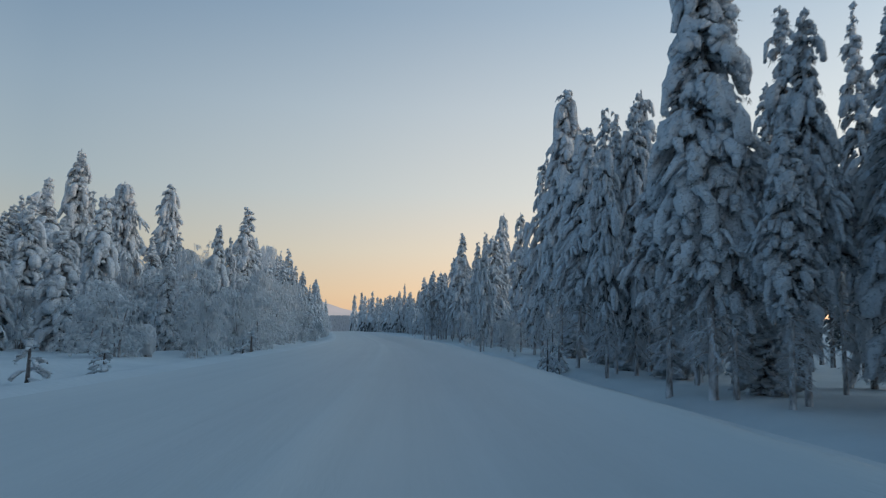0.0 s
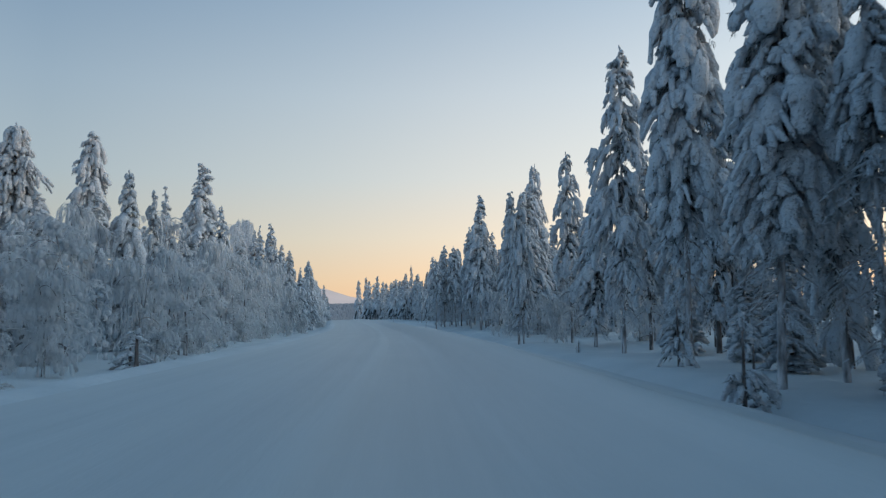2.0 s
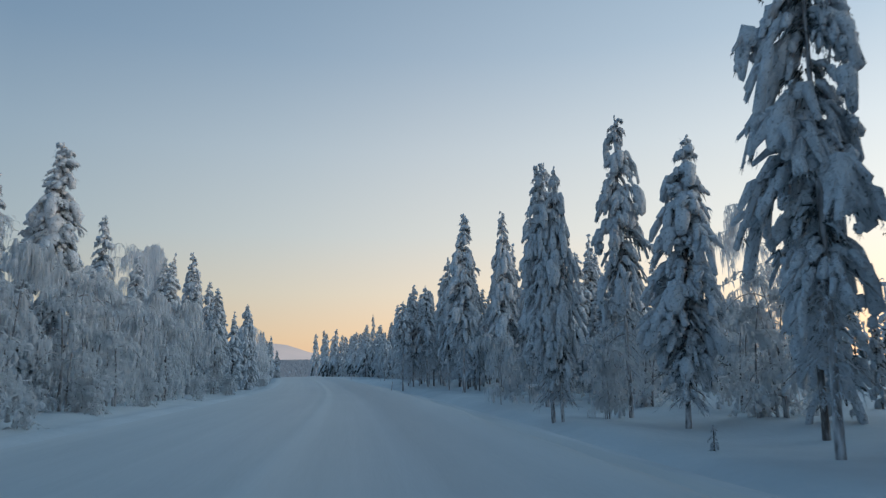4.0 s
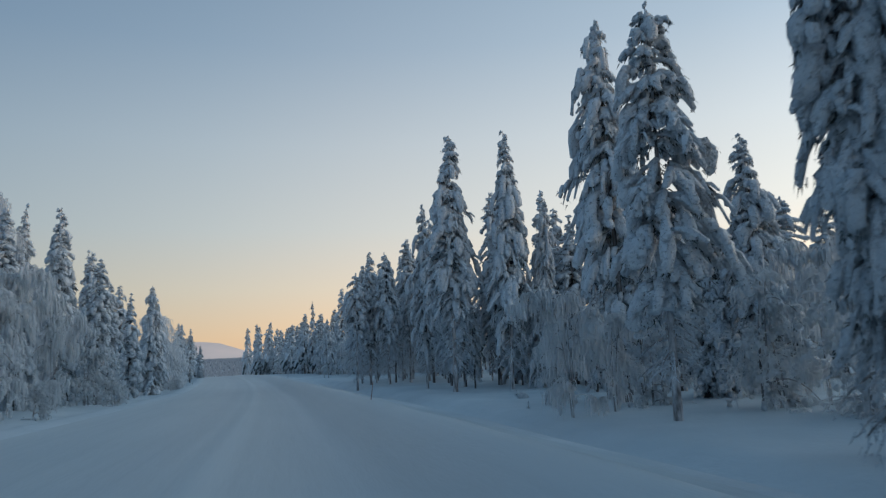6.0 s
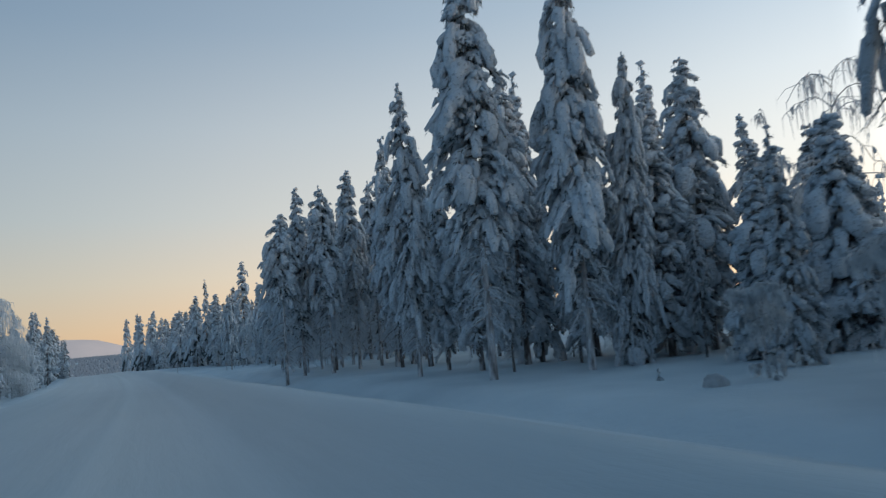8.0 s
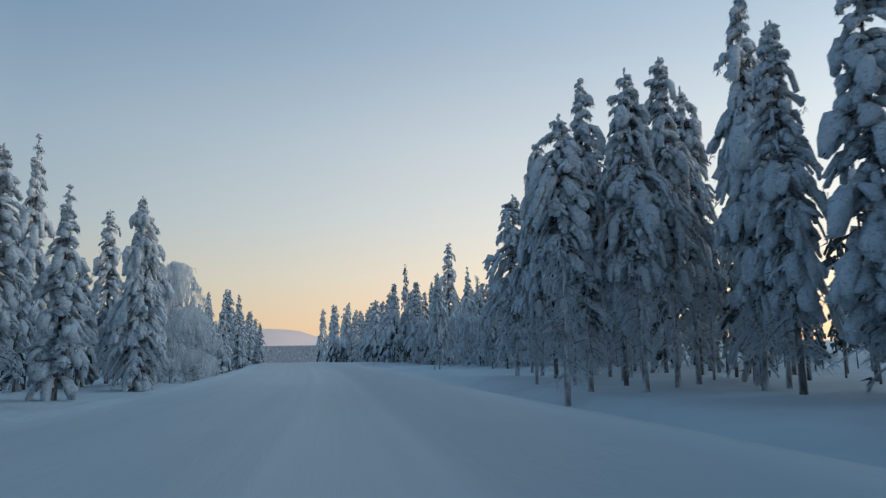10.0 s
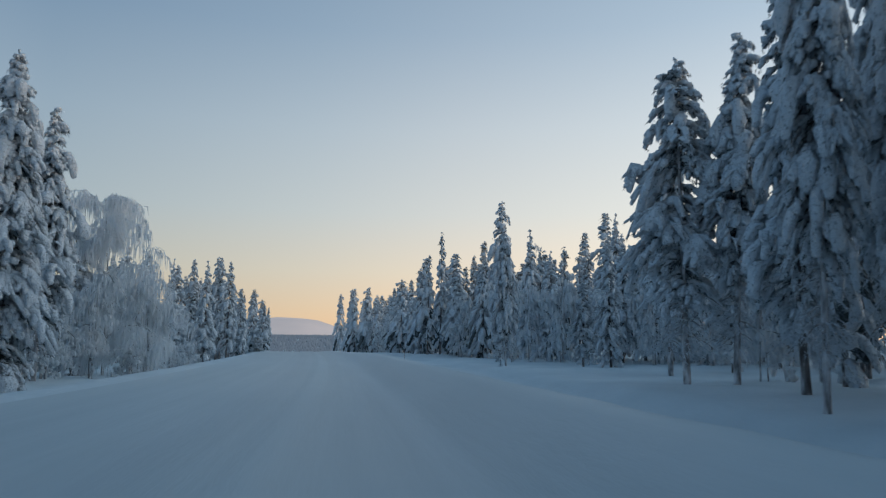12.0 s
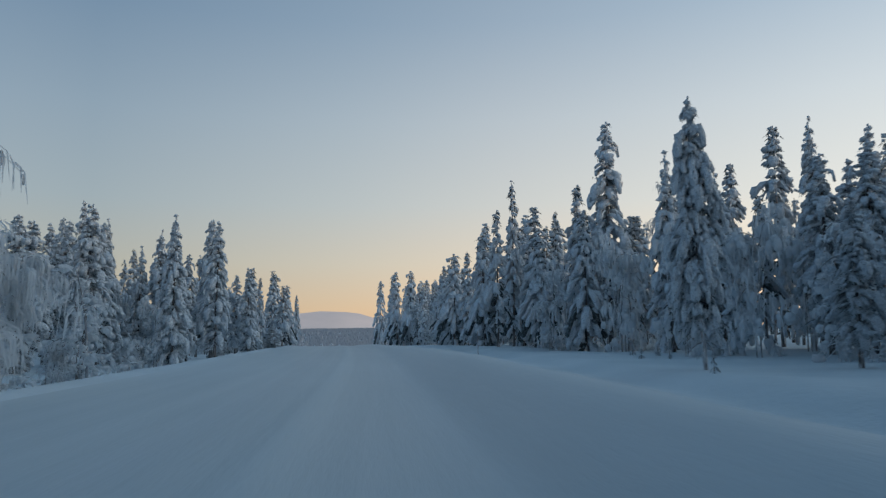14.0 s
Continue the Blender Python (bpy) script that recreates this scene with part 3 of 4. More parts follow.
    return stem, crown


def birch_master(seed, H, R, arch, strands, stems=1, veil=0.8, fine=True, hanging=False):
    return [h.mesh(n, m) for h, n, m in zip(birch_heaps(seed, H, R, arch, strands, stems, veil, fine, hanging), ("trunk", "crown"), (PALE_BARK, FROST))]


# masters: meshes of unit trees, with the height and crown radius they were grown with
SPRUCE = {
    "near": [(11.0, 1.35, spruce_master(11, 11.0, 1.5, 0.24, 3)), (12.5, 1.3, spruce_master(12, 12.5, 1.45, 0.33, 3, 0.7)),
             (10.0, 1.5, spruce_master(13, 10.0, 1.65, 0.20, 3, 0.75, 1.15)), (12.0, 1.25, spruce_master(14, 12.0, 1.4, 0.38, 3, 0.65)),
             (11.5, 1.4, spruce_master(61, 11.5, 1.6, 0.30, 3, 0.6, 0.92, 0, ((0.66, 352, 2.0), (0.50, 190, 1.5)), 0.9)), (12.0, 1.4, spruce_master(62, 12.0, 1.5, 0.36, 3, 0.6, 0.92, 0, ((0.58, 0, 2.1), (0.72, 150, 1.4)), 0.7)),
             (12.0, 1.35, spruce_master(64, 12.0, 1.5, 0.30, 3, 0.42, 1.25)), (12.0, 2.0, spruce_master(65, 12.0, 2.0, 0.10, 3, 0.34, 1.15)), (13.0, 2.0, spruce_master(66, 13.0, 2.1, 0.06, 3, 0.8, 1.25))],
    "sparse": [(10.0, 1.5, spruce_master(17, 10.0, 1.5, 0.60, 3, 0.7, 1.0, 60)), (10.0, 1.4, spruce_master(18, 10.0, 1.4, 0.54, 3, 0.7, 1.0, 50))],
    "full": [(8.0, 1.4, spruce_master(15, 8.0, 1.55, 0.04, 3, 0.8, 1.35)), (9.0, 1.25, spruce_master(16, 9.0, 1.4, 0.05, 2, 0.8, 1.35))],
    "mid": [(12.0, 1.3, spruce_master(21, 12.0, 1.55, 0.2, 2)), (11.0, 1.15, spruce_master(22, 11.0, 1.4, 0.16, 2, 0.85)),
            (13.0, 1.4, spruce_master(23, 13.0, 1.65, 0.26, 2, 0.7)), (10.0, 1.2, spruce_master(24, 10.0, 1.45, 0.1, 2, 0.9))],
    "edge": [(12.0, 1.3, spruce_master(25, 12.0, 1.6, 0.16, 1, 0.8)), (11.0, 1.15, spruce_master(26, 11.0, 1.45, 0.12, 1, 0.9)), (13.0, 1.4, spruce_master(27, 13.0, 1.7, 0.2, 1, 0.7)), (10.0, 1.2, spruce_master(28, 10.0, 1.5, 0.08, 1, 0.85))],
    "far": [(11.0, 1.3, spruce_master(31, 11.0, 1.75, 0.08, 1)), (12.0, 1.15, spruce_master(32, 12.0, 1.6, 0.10, 1, 0.9)), (10.0, 1.4, spruce_master(33, 10.0, 1.9, 0.06, 1, 0.75))],
    "sapling": [(1.6, 0.5, spruce_master(41, 1.6, 0.58, 0.02, 2, 0.7, 0.8)), (2.2, 0.6, spruce_master(42, 2.2, 0.7, 0.02, 2, 0.7, 0.8))],
}
BIRCH = {
    "tall": [(9.0, 2.2, birch_master(51, 9.0, 2.4, 0.25, 3400, 1, 0.5, True, True)), (8.0, 1.8, birch_master(52, 8.0, 1.8, 0.25, 2400, 2, 0.6)),
             (9.0, 2.4, birch_master(63, 9.0, 2.6, 0.3, 700, 1, 0.10, True, True)),
             (8.0, 2.8, birch_master(67, 8.0, 2.9, 0.3, 5200, 1, 0.75, True, True))],
    "bowed": [(4.0, 1.6, birch_master(53, 4.0, 1.6, 1.0, 1300, 3, 0.55)), (4.5, 1.7, birch_master(54, 4.5, 1.7, 0.8, 1300, 4, 0.55)), (4.3, 1.3, birch_master(57, 4.3, 1.3, 0.5, 1200, 4, 0.85))],
    "veiled": [(4.2, 1.5, birch_master(58, 4.2, 1.5, 0.8, 300, 3, 0.7, False)), (4.6, 1.3, birch_master(59, 4.6, 1.3, 0.5, 300, 3, 0.7, False))],
    "snag": [(9.0, 1.4, birch_master(60, 9.0, 1.4, 0.15, 500, 1, 0.04))],
    "bush": [(2.2, 1.1, birch_master(55, 2.2, 1.1, 0.6, 600, 3, 0.4)), (1.7, 0.9, birch_master(56, 1.7, 0.9, 0.7, 500, 3, 0.4))],
}
plant_rng = random.Random(5)
LABELS = {
    "near": "tall bare-stemmed spruce loaded with thick lumps of snow",
    "sparse": "spruce with a pale bare stem and frosted dead boughs",
    "full": "broad spruce clothed to the ground in heavy snow",
    "mid": "slender spruce at the forest edge, crusted with snow",
    "edge": "slender spruce at the forest edge, crusted with snow",
    "far": "snow-crusted spruce in the forest behind the roadside",
    "sapling": "small dark spruce sapling poking out of the snow",
    "tall": "tall arching birch with hanging hoar-frosted twigs",
    "bowed": "birch bowed down under white hoar frost",
    "snag": "thin leafless birch with bare twigs against the sky",
    "veiled": "white hoar-frosted birch in the understorey of the spruce forest",
    "bush": "low leafless shrub white with hoar frost",
}


def plant(kind, x, y, h, r=0.0, which=None, turn=None, tip=None):
    """One tree of a kind at x, y, of height h above its foot and crown radius r."""
    table, name, category = (SPRUCE, "spruce_tree", "tree") if kind in SPRUCE else (BIRCH, "birch_tree" if kind != "bush" else "frosted_shrub", "tree" if kind != "bush" else "shrub")
    options = table[kind]
    i = plant_rng.randrange(len(options))
    H, R, meshes = options[i if which is None else which]
    k = h / H
    w = (r / R) if r else k * plant_rng.uniform(0.9, 1.1)
    angle = plant_rng.uniform(0, 360) if turn is None else turn
    foot = new(name)
    lean = (plant_rng.gauss(0, 0.6), plant_rng.gauss(0, 0.6))
    if tip:
        lean = (-math.degrees(math.atan2(tip[1] - y, h)), math.degrees(math.atan2(tip[0] - x, h)))
    foot.matrix_basis = pose(x, y, ground_z(x, y) - 0.05, *lean) @ pose(0, 0, 0, 0, 0, angle) @ Matrix.Diagonal((w, w, k, 1))
    for me in meshes:
        part = new(me.name.split(".")[0], me)
        if me.name.startswith("trunk"):
            trunk = part
        else:
            tagged(part, kind="stuff")
        part.parent = foot if not me.name.startswith("dead_wood") else trunk
    tagged(foot, LABELS[kind], category, group={"near": "roadside spruces", "sparse": "roadside spruces", "full": "roadside spruces", "mid": "forest edge spruces", "edge": "forest edge spruces", "far": "forest spruces", "sapling": "spruce saplings"}.get(kind, "frosted birches" if kind != "bush" else "frosted shrubs"))
    return foot


# ---------------------------------------------------------------- trees along the right side
def above(x, y, z):
    """The height of a tree at x, y whose tip is z above the road's level."""
    return z - ground_z(x, y) + 0.05


near = lambda *a, **k: plant("near", *a, **k)
far = lambda *a, **k: plant("far", *a, **k)
mid = lambda *a, **k: plant("mid" if a[1] < 168 or (a[0] < -20 and a[1] < 190) else "edge", *a, **k)
full = lambda *a, **k: plant("full", *a, **k)
sapling = lambda *a, **k: plant("sapling", *a, **k)
birch = lambda *a, **k: plant("tall", *a, **k)
bowed = lambda *a, **k: plant("bowed", *a, **k)
bush = lambda *a, **k: plant("bush", *a, **k)

near(6.9, 18.6, 11.9, 1.4, which=6, tip=(6.9, 18.6))
near(8.5, 17.0, 9.8, 0.85, which=1, tip=(8.85, 17.0))
near(7.8, 16.3, 6.6, 0.8, which=3)
mid(10.5, 16.5, 9.5, 1.1)
near(6.3, 20.3, 8.2, 1.0, which=1)
near(7.4, 18.4, 8.0, 0.9)
near(6.2, 27.5, 10.5, 0.9, which=0, tip=(6.3, 27.5))
near(6.9, 29.0, 10.1, 0.85, which=3, tip=(7.15, 29.0))
near(7.5, 28.2, 11.0, 1.1)
near(6.35, 34.3, 11.6, 1.2, which=6, turn=140, tip=(6.9, 34.3))
near(6.75, 41.7, 16.1, 1.35, which=6, turn=250, tip=(7.2, 41.7))
near(7.1, 52.0, 14.9, 1.3, which=4, turn=180, tip=(7.45, 52.0))
mid(10.3, 48.7, 13.0, 1.2)
near(8.7, 36.0, 13.0, 1.15)
near(8.8, 31.0, 12.5, 1.1)
mid(11.0, 40.0, 14.0, 1.3)
near(9.0, 25.5, 12.0, 1.1)
mid(12.0, 33.0, 14.5, 1.4)
mid(10.6, 21.5, 12.0, 1.2)
for x, y, h in ((9.4, 50.4, 12.5), (12.5, 55.0, 13.0), (11.8, 60.0, 11.5), (9.8, 57.2, 11.0), (10.4, 44.0, 12.0), (13.4, 47.0, 12.5), (12.6, 27.0, 11.5), (12.2, 19.0, 11.0), (13.6, 23.0, 12.5), (11.4, 12.5, 11.0), (9.0, 12.0, 10.0), (14.0, 15.5, 12.0)):
    mid(x, y, h, 1.2)
plant("sparse", 7.9, 33.0, 9.0, 1.2)
plant("sparse", 8.2, 23.5, 8.5, 1.2)
mid(6.5, 80.6, 14.8, 1.4, which=0)
near(7.2, 66.9, 13.1, 1.15, which=5, turn=0, tip=(7.2, 66.9))
near(3.3, 63.4, 9.6, 0.95, which=0, tip=(3.0, 63.0))
near(3.55, 63.0, 9.5, 0.9, which=2, tip=(3.7, 63.0))
near(7.85, 62.4, 11.0, 1.6, which=2, tip=(8.8, 62.7))
laden = near(4.9, 73.2, 11.5, 1.45, which=4, turn=20, tip=(5.0, 73.2))
near(11.0, 79.0, 9.4, 1.3, which=0)
near(6.4, 82.3, above(6.4, 82.3, 15.2), 1.3, which=5, turn=170, tip=(6.8, 82.3))
near(2.2, 94.5, above(2.2, 94.5, 14.5), 1.45, which=1, tip=(2.5, 94.5))
near(5.2, 93.8, above(5.2, 93.8, 14.4), 1.4, which=0, tip=(5.4, 93.8))
near(6.8, 93.9, 10.5, 1.1, tip=(7.7, 93.9))
near(1.28, 100.3, above(1.28, 100.3, 11.7), 1.1, which=0, tip=(1.3, 100.3))
near(-1.8, 115.6, above(-1.8, 115.6, 11.2), 1.25, which=0)
near(-0.3, 114.4, above(-0.3, 114.4, 11.0), 1.15, which=3)
near(1.6, 116.9, above(1.6, 116.9, 12.5), 1.15, which=1)
near(3.2, 113.7, above(3.2, 113.7, 13.6), 1.3, which=0)
near(4.6, 115.0, 12.8, 1.25, which=2)
mid(15.2, 104.0, above(15.2, 104.0, 14.2), 1.7)
mid(18.5, 105.4, above(18.5, 105.4, 13.0), 1.6)
mid(10.5, 100.0, 9.4, 1.5)
mid(12.6, 98.5, 8.0, 1.4)
mid(14.2, 101.5, 8.6, 1.4)
mid(9.0, 97.0, 8.2, 1.3)
mid(21.4, 105.0, above(21.4, 105.0, 12.1), 1.6)
birch(13.5, 92.0, above(13.5, 92.0, 9.4), 2.4, which=2)
full(12.2, 90.3, above(12.2, 90.3, 7.2), 1.7, which=0)
full(15.8, 93.4, 7.2, 1.6, which=1)
full(9.6, 90.8, 5.4, 1.4, which=0)
mid(17.4, 96.4, 8.6, 1.6)
mid(20.4, 99.2, 9.4, 1.6)
mid(23.5, 101.5, 10.0, 1.7)
near(-2.2, 132.0, above(-2.2, 132.0, 10.8), 1.4, which=4, turn=190, tip=(-2.2, 132.0))
near(-0.9, 131.5, 10.9, 1.15, which=1, tip=(-0.4, 131.1))
near(-0.2, 140.0, above(-0.2, 140.0, 10.0), 1.2, which=6, turn=30)
near(-2.4, 123.6, 11.0, 0.85, which=6, turn=75, tip=(-2.05, 123.6))
near(0.1, 124.5, 11.4, 0.95, which=6, turn=300)
plant("sparse", -2.9, 114.0, 9.5, 1.4)
plant("sparse", -1.1, 121.6, 10.0, 1.0)
plant("sparse", 1.4, 123.4, 10.5, 1.1)
near(2.6, 126.5, 13.0, 1.3)
near(-6.24, 149.0, above(-6.24, 149.0, 8.1), 0.9, which=2, tip=(-6.2, 149.0))
mid(-2.0, 149.5, 4.8, 0.75)
mid(-1.1, 146.8, 6.8, 0.8, which=3)
plant("mid", -4.8, 172.0, above(-4.8, 172.0, 14.5), 1.65, which=0)
mid(-10.0, 182.8, above(-10.0, 182.8, 13.4), 1.0, which=1)
mid(-11.2, 180.0, above(-11.2, 180.0, 10.9), 1.0)
mid(-8.4, 180.3, above(-8.4, 180.3, 11.1), 1.3)
mid(2.7, 172.5, above(2.7, 172.5, 12.0))
mid(3.4, 168.1, above(3.4, 168.1, 12.9))
mid(1.0, 172.0, above(1.0, 172.0, 10.4), 1.2)
mid(3.2, 163.0, above(3.2, 163.0, 11.4), 1.2)
mid(3.5, 160.0, above(3.5, 160.0, 8.9), 1.2)
mid(0.4, 175.0, above(0.4, 175.0, 9.9), 1.2)
mid(-2.1, 178.0, above(-2.1, 178.0, 9.9), 1.2)
mid(2.9, 152.5, above(2.9, 152.5, 7.5), 1.2)
mid(3.2, 142.0, above(3.2, 142.0, 7.4), 1.1)
mid(1.2, 158.0, above(1.2, 158.0, 8.7), 1.2)
mid(1.7, 155.8, above(1.7, 155.8, 8.3), 1.2)
mid(5.7, 158.0, above(5.7, 158.0, 9.5), 1.3)
mid(8.3, 160.0, above(8.3, 160.0, 9.4), 1.3)
for x, y, tip in ((-36.9, 299.6, 16.5), (-33.4, 295.5, 17.6), (-28.8, 291.0, 17.8), (-30.6, 297.0, 15.0), (-26.2, 286.0, 15.2), (-24.4, 281.0, 14.2), (-21.8, 276.0, 14.6), (-23.6, 268.0, 13.8),
                  (-19.6, 266.0, 15.0), (-20.8, 258.0, 12.6), (-17.4, 255.0, 13.8), (-18.6, 247.0, 11.8), (-15.6, 240.0, 13.0), (-16.0, 228.0, 11.4), (-13.2, 225.0, 11.6), (-12.6, 212.0, 11.2), (-9.6, 203.0, 12.0)):
    far(x, y, above(x, y, tip), 1.75)
mid(-5.9, 176.0, above(-5.9, 176.0, 11.7), 1.2)
far(-17.0, 215.0, above(-17.0, 215.0, 10.7))
far(-13.7, 200.0, above(-13.7, 200.0, 10.4))
far(-12.1, 190.0, above(-12.1, 190.0, 10.6))
mid(-1.6, 178.0, above(-1.6, 178.0, 9.9), 1.2)
mid(4.0, 165.0, above(4.0, 165.0, 10.5), 1.2)
mid(4.3, 160.0, above(4.3, 160.0, 10.4), 1.2)
mid(-1.0, 172.0, above(-1.0, 172.0, 10.0), 1.2)
far(-5.7, 190.0, above(-5.7, 190.0, 11.2))
far(-24.2, 245.0, above(-24.2, 245.0, 13.2))
far(-27.1, 252.0, above(-27.1, 252.0, 13.9))
far(-23.1, 250.0, above(-23.1, 250.0, 11.5))
far(-19.8, 235.0, above(-19.8, 235.0, 10.4))
far(-30.6, 270.0, above(-30.6, 270.0, 13.0))
for x, y, tip in ((10.2, 103.0, 13.2), (12.0, 97.0, 11.6), (14.0, 100.0, 12.2), (9.5, 96.0, 9.8), (11.4, 105.5, 12.6), (16.6, 108.0, 13.4)):
    mid(x, y, above(x, y, tip), 1.6)
birch(14.1, 70.0, above(14.1, 70.0, 9.8), 2.0, which=0)
mid(6.0, 101.0, above(6.0, 101.0, 12.7), 1.45)
mid(7.5, 103.0, above(7.5, 103.0, 13.2), 1.45)
mid(3.7, 108.0, above(3.7, 108.0, 11.8), 1.45)
mid(17.2, 105.0, above(17.2, 105.0, 12.6), 1.2)
near(1.9, 127.6, above(1.9, 127.6, 12.7), 1.2, which=0)
near(3.5, 120.0, above(3.5, 120.0, 12.5), 1.2, which=3)
mid(13.1, 95.0, above(13.1, 95.0, 7.4), 1.1)
far(-11.9, 195.0, above(-11.9, 195.0, 12.4))
far(-8.6, 188.0, above(-8.6, 188.0, 11.8))
far(-6.6, 185.0, above(-6.6, 185.0, 11.5))
far(-16.0, 235.0, above(-16.0, 235.0, 12.9))
far(-19.1, 245.0, above(-19.1, 245.0, 12.7))
mid(-2.2, 160.0, above(-2.2, 160.0, 8.2), 1.2)
mid(-3.0, 165.0, above(-3.0, 165.0, 10.5), 1.2)
birch(-1.4, 172.0, above(-1.4, 172.0, 11.1), 1.2, which=1)
birch(3.4, 152.0, 9.4, 2.4, which=2, turn=200)
birch(16.2, 97.0, above(16.2, 97.0, 9.9), 1.5, which=1)
plant("snag", 31.5, 98.0, above(31.5, 98.0, 13.0), 1.7)
plant("snag", 30.0, 95.0, above(30.0, 95.0, 10.8), 1.5)

for x, y, h in ((8.6, 19.5, 2.6), (9.8, 23.0, 3.2), (8.4, 26.6, 2.4), (9.6, 29.4, 3.0), (8.2, 32.0, 2.6), (9.9, 35.0, 3.4), (8.6, 38.6, 2.8), (9.4, 43.5, 3.2), (8.4, 47.5, 2.6), (9.8, 52.5, 3.2)):
    full(x, y, h, 0.9, which=1)
sapling(6.2, 41.0, 2.3)
sapling(5.3, 33.2, 1.7)
sapling(4.6, 32.0, 2.0)
bowed(2.9, 75.6, 3.8, 1.5, which=0, turn=165)
bowed(4.6, 76.9, 3.1, 1.2, which=0, turn=10)
bowed(6.6, 78.6, 3.6, 1.3, which=2)
bowed(8.8, 75.0, 4.2, 1.5, which=2)
bowed(4.1, 81.2, 2.7, 1.0, which=1)
bowed(6.0, 66.0, 3.0, 1.3)
bowed(9.6, 72.0, 4.6, 1.6, which=2)
bowed(10.8, 75.5, 5.0, 1.7, which=0)
full(9.9, 80.4, above(9.9, 80.4, 6.3), 1.3, which=0)
full(11.6, 81.0, above(11.6, 81.0, 6.9), 1.4, which=1)
full(13.4, 81.4, above(13.4, 81.4, 6.4), 1.4, which=1)
mid(17.2, 86.5, above(17.2, 86.5, 8.8), 1.6)
mid(19.6, 86.8, above(19.6, 86.8, 8.2), 1.6)
for x, y, h in ((-5.2, 166.0, 6.0), (-3.6, 160.0, 5.6), (-1.9, 157.0, 5.8), (0.2, 153.0, 5.4), (2.0, 150.0, 5.2), (4.2, 148.5, 5.6), (6.1, 150.0, 6.2), (7.8, 153.0, 6.4), (-0.8, 163.0, 6.0), (1.8, 161.0, 6.2), (4.6, 157.0, 6.4), (6.8, 160.0, 6.6), (9.4, 156.0, 6.4), (-4.4, 171.0, 6.0), (-7.0, 174.0, 5.6)):
    plant("veiled", x, y, h, 1.8)
bowed(5.2, 86.0, 2.0, 0.9, which=0)
bowed(8.0, 84.0, 3.4, 1.4, which=1)

# ---------------------------------------------------------------- trees along the left side
near(-27.2, 52.9, above(-27.2, 52.9, 14.7), 2.1, which=8)
near(-27.1, 69.7, above(-27.1, 69.7, 15.4), 1.6, which=6)
near(-21.0, 75.9, above(-21.0, 75.9, 14.4), 1.79, which=1)
mid(-23.5, 108.2, above(-23.5, 108.2, 13.7), 1.46)
mid(-29.4, 142.3, above(-29.4, 142.3, 12.3), 1.5, which=0)
near(-23.4, 132.3, above(-23.4, 132.3, 10.9), 1.7, which=8, turn=0)
mid(-30.2, 133.4, 14.6, 1.57)
birch(-25.9, 144.8, above(-25.9, 144.8, 9.0), 3.4, which=3, turn=20)
bowed(-24.6, 146.6, 4.6, 1.7, which=0)
bowed(-24.4, 140.4, 4.4, 1.6, which=1)
bowed(-25.2, 137.6, 4.4, 1.6, which=2)
full(-27.2, 144.5, 7.4, 1.3, which=1)
near(-24.6, 136.6, above(-24.6, 136.6, 10.5), 1.34, which=0)
mid(-31.3, 179.1, above(-31.3, 179.1, 10.3), 1.12)
mid(-32.4, 175.2, above(-32.4, 175.2, 9.6), 1.01)
mid(-30.4, 177.2, above(-30.4, 177.2, 10.0), 1.12)
sapling(-10.4, 18.3, 1.2, 0.75)
sapling(-10.4, 22.4, 0.85, 0.62)
sapling(-10.7, 40.6, 1.3, 0.85)
sapling(-11.6, 42.2, 1.1, 0.7)
full(-22.9, 47.3, above(-22.9, 47.3, 10.2), 1.75, which=0)
full(-28.2, 50.3, above(-28.2, 50.3, 11.9), 1.9, which=1)
mid(-26.4, 53.0, above(-26.4, 53.0, 11.5), 1.01)
full(-16.9, 53.7, above(-16.9, 53.7, 9.1), 1.3, which=0, turn=60)
full(-17.0, 56.6, above(-17.0, 56.6, 8.6), 0.8, which=1)
full(-15.8, 41.3, above(-15.8, 41.3, 5.4), 0.8, which=1)
full(-25.6, 44.0, 9.4, 1.7, which=1)
full(-20.8, 39.0, 7.2, 1.4, which=1)
full(-18.8, 49.2, 6.6, 1.2, which=0)
full(-22.6, 55.5, 8.4, 1.4, which=1)
full(-19.4, 70.0, 7.0, 1.2, which=1)
mid(-24.0, 65.0, 9.8, 1.57)
mid(-30.4, 50.0, 9.8, 1.46)
full(-20.2, 62.5, 7.5, 1.2, which=1)
plant("snag", -26.0, 78.5, above(-26.0, 78.5, 11.5), 1.6)
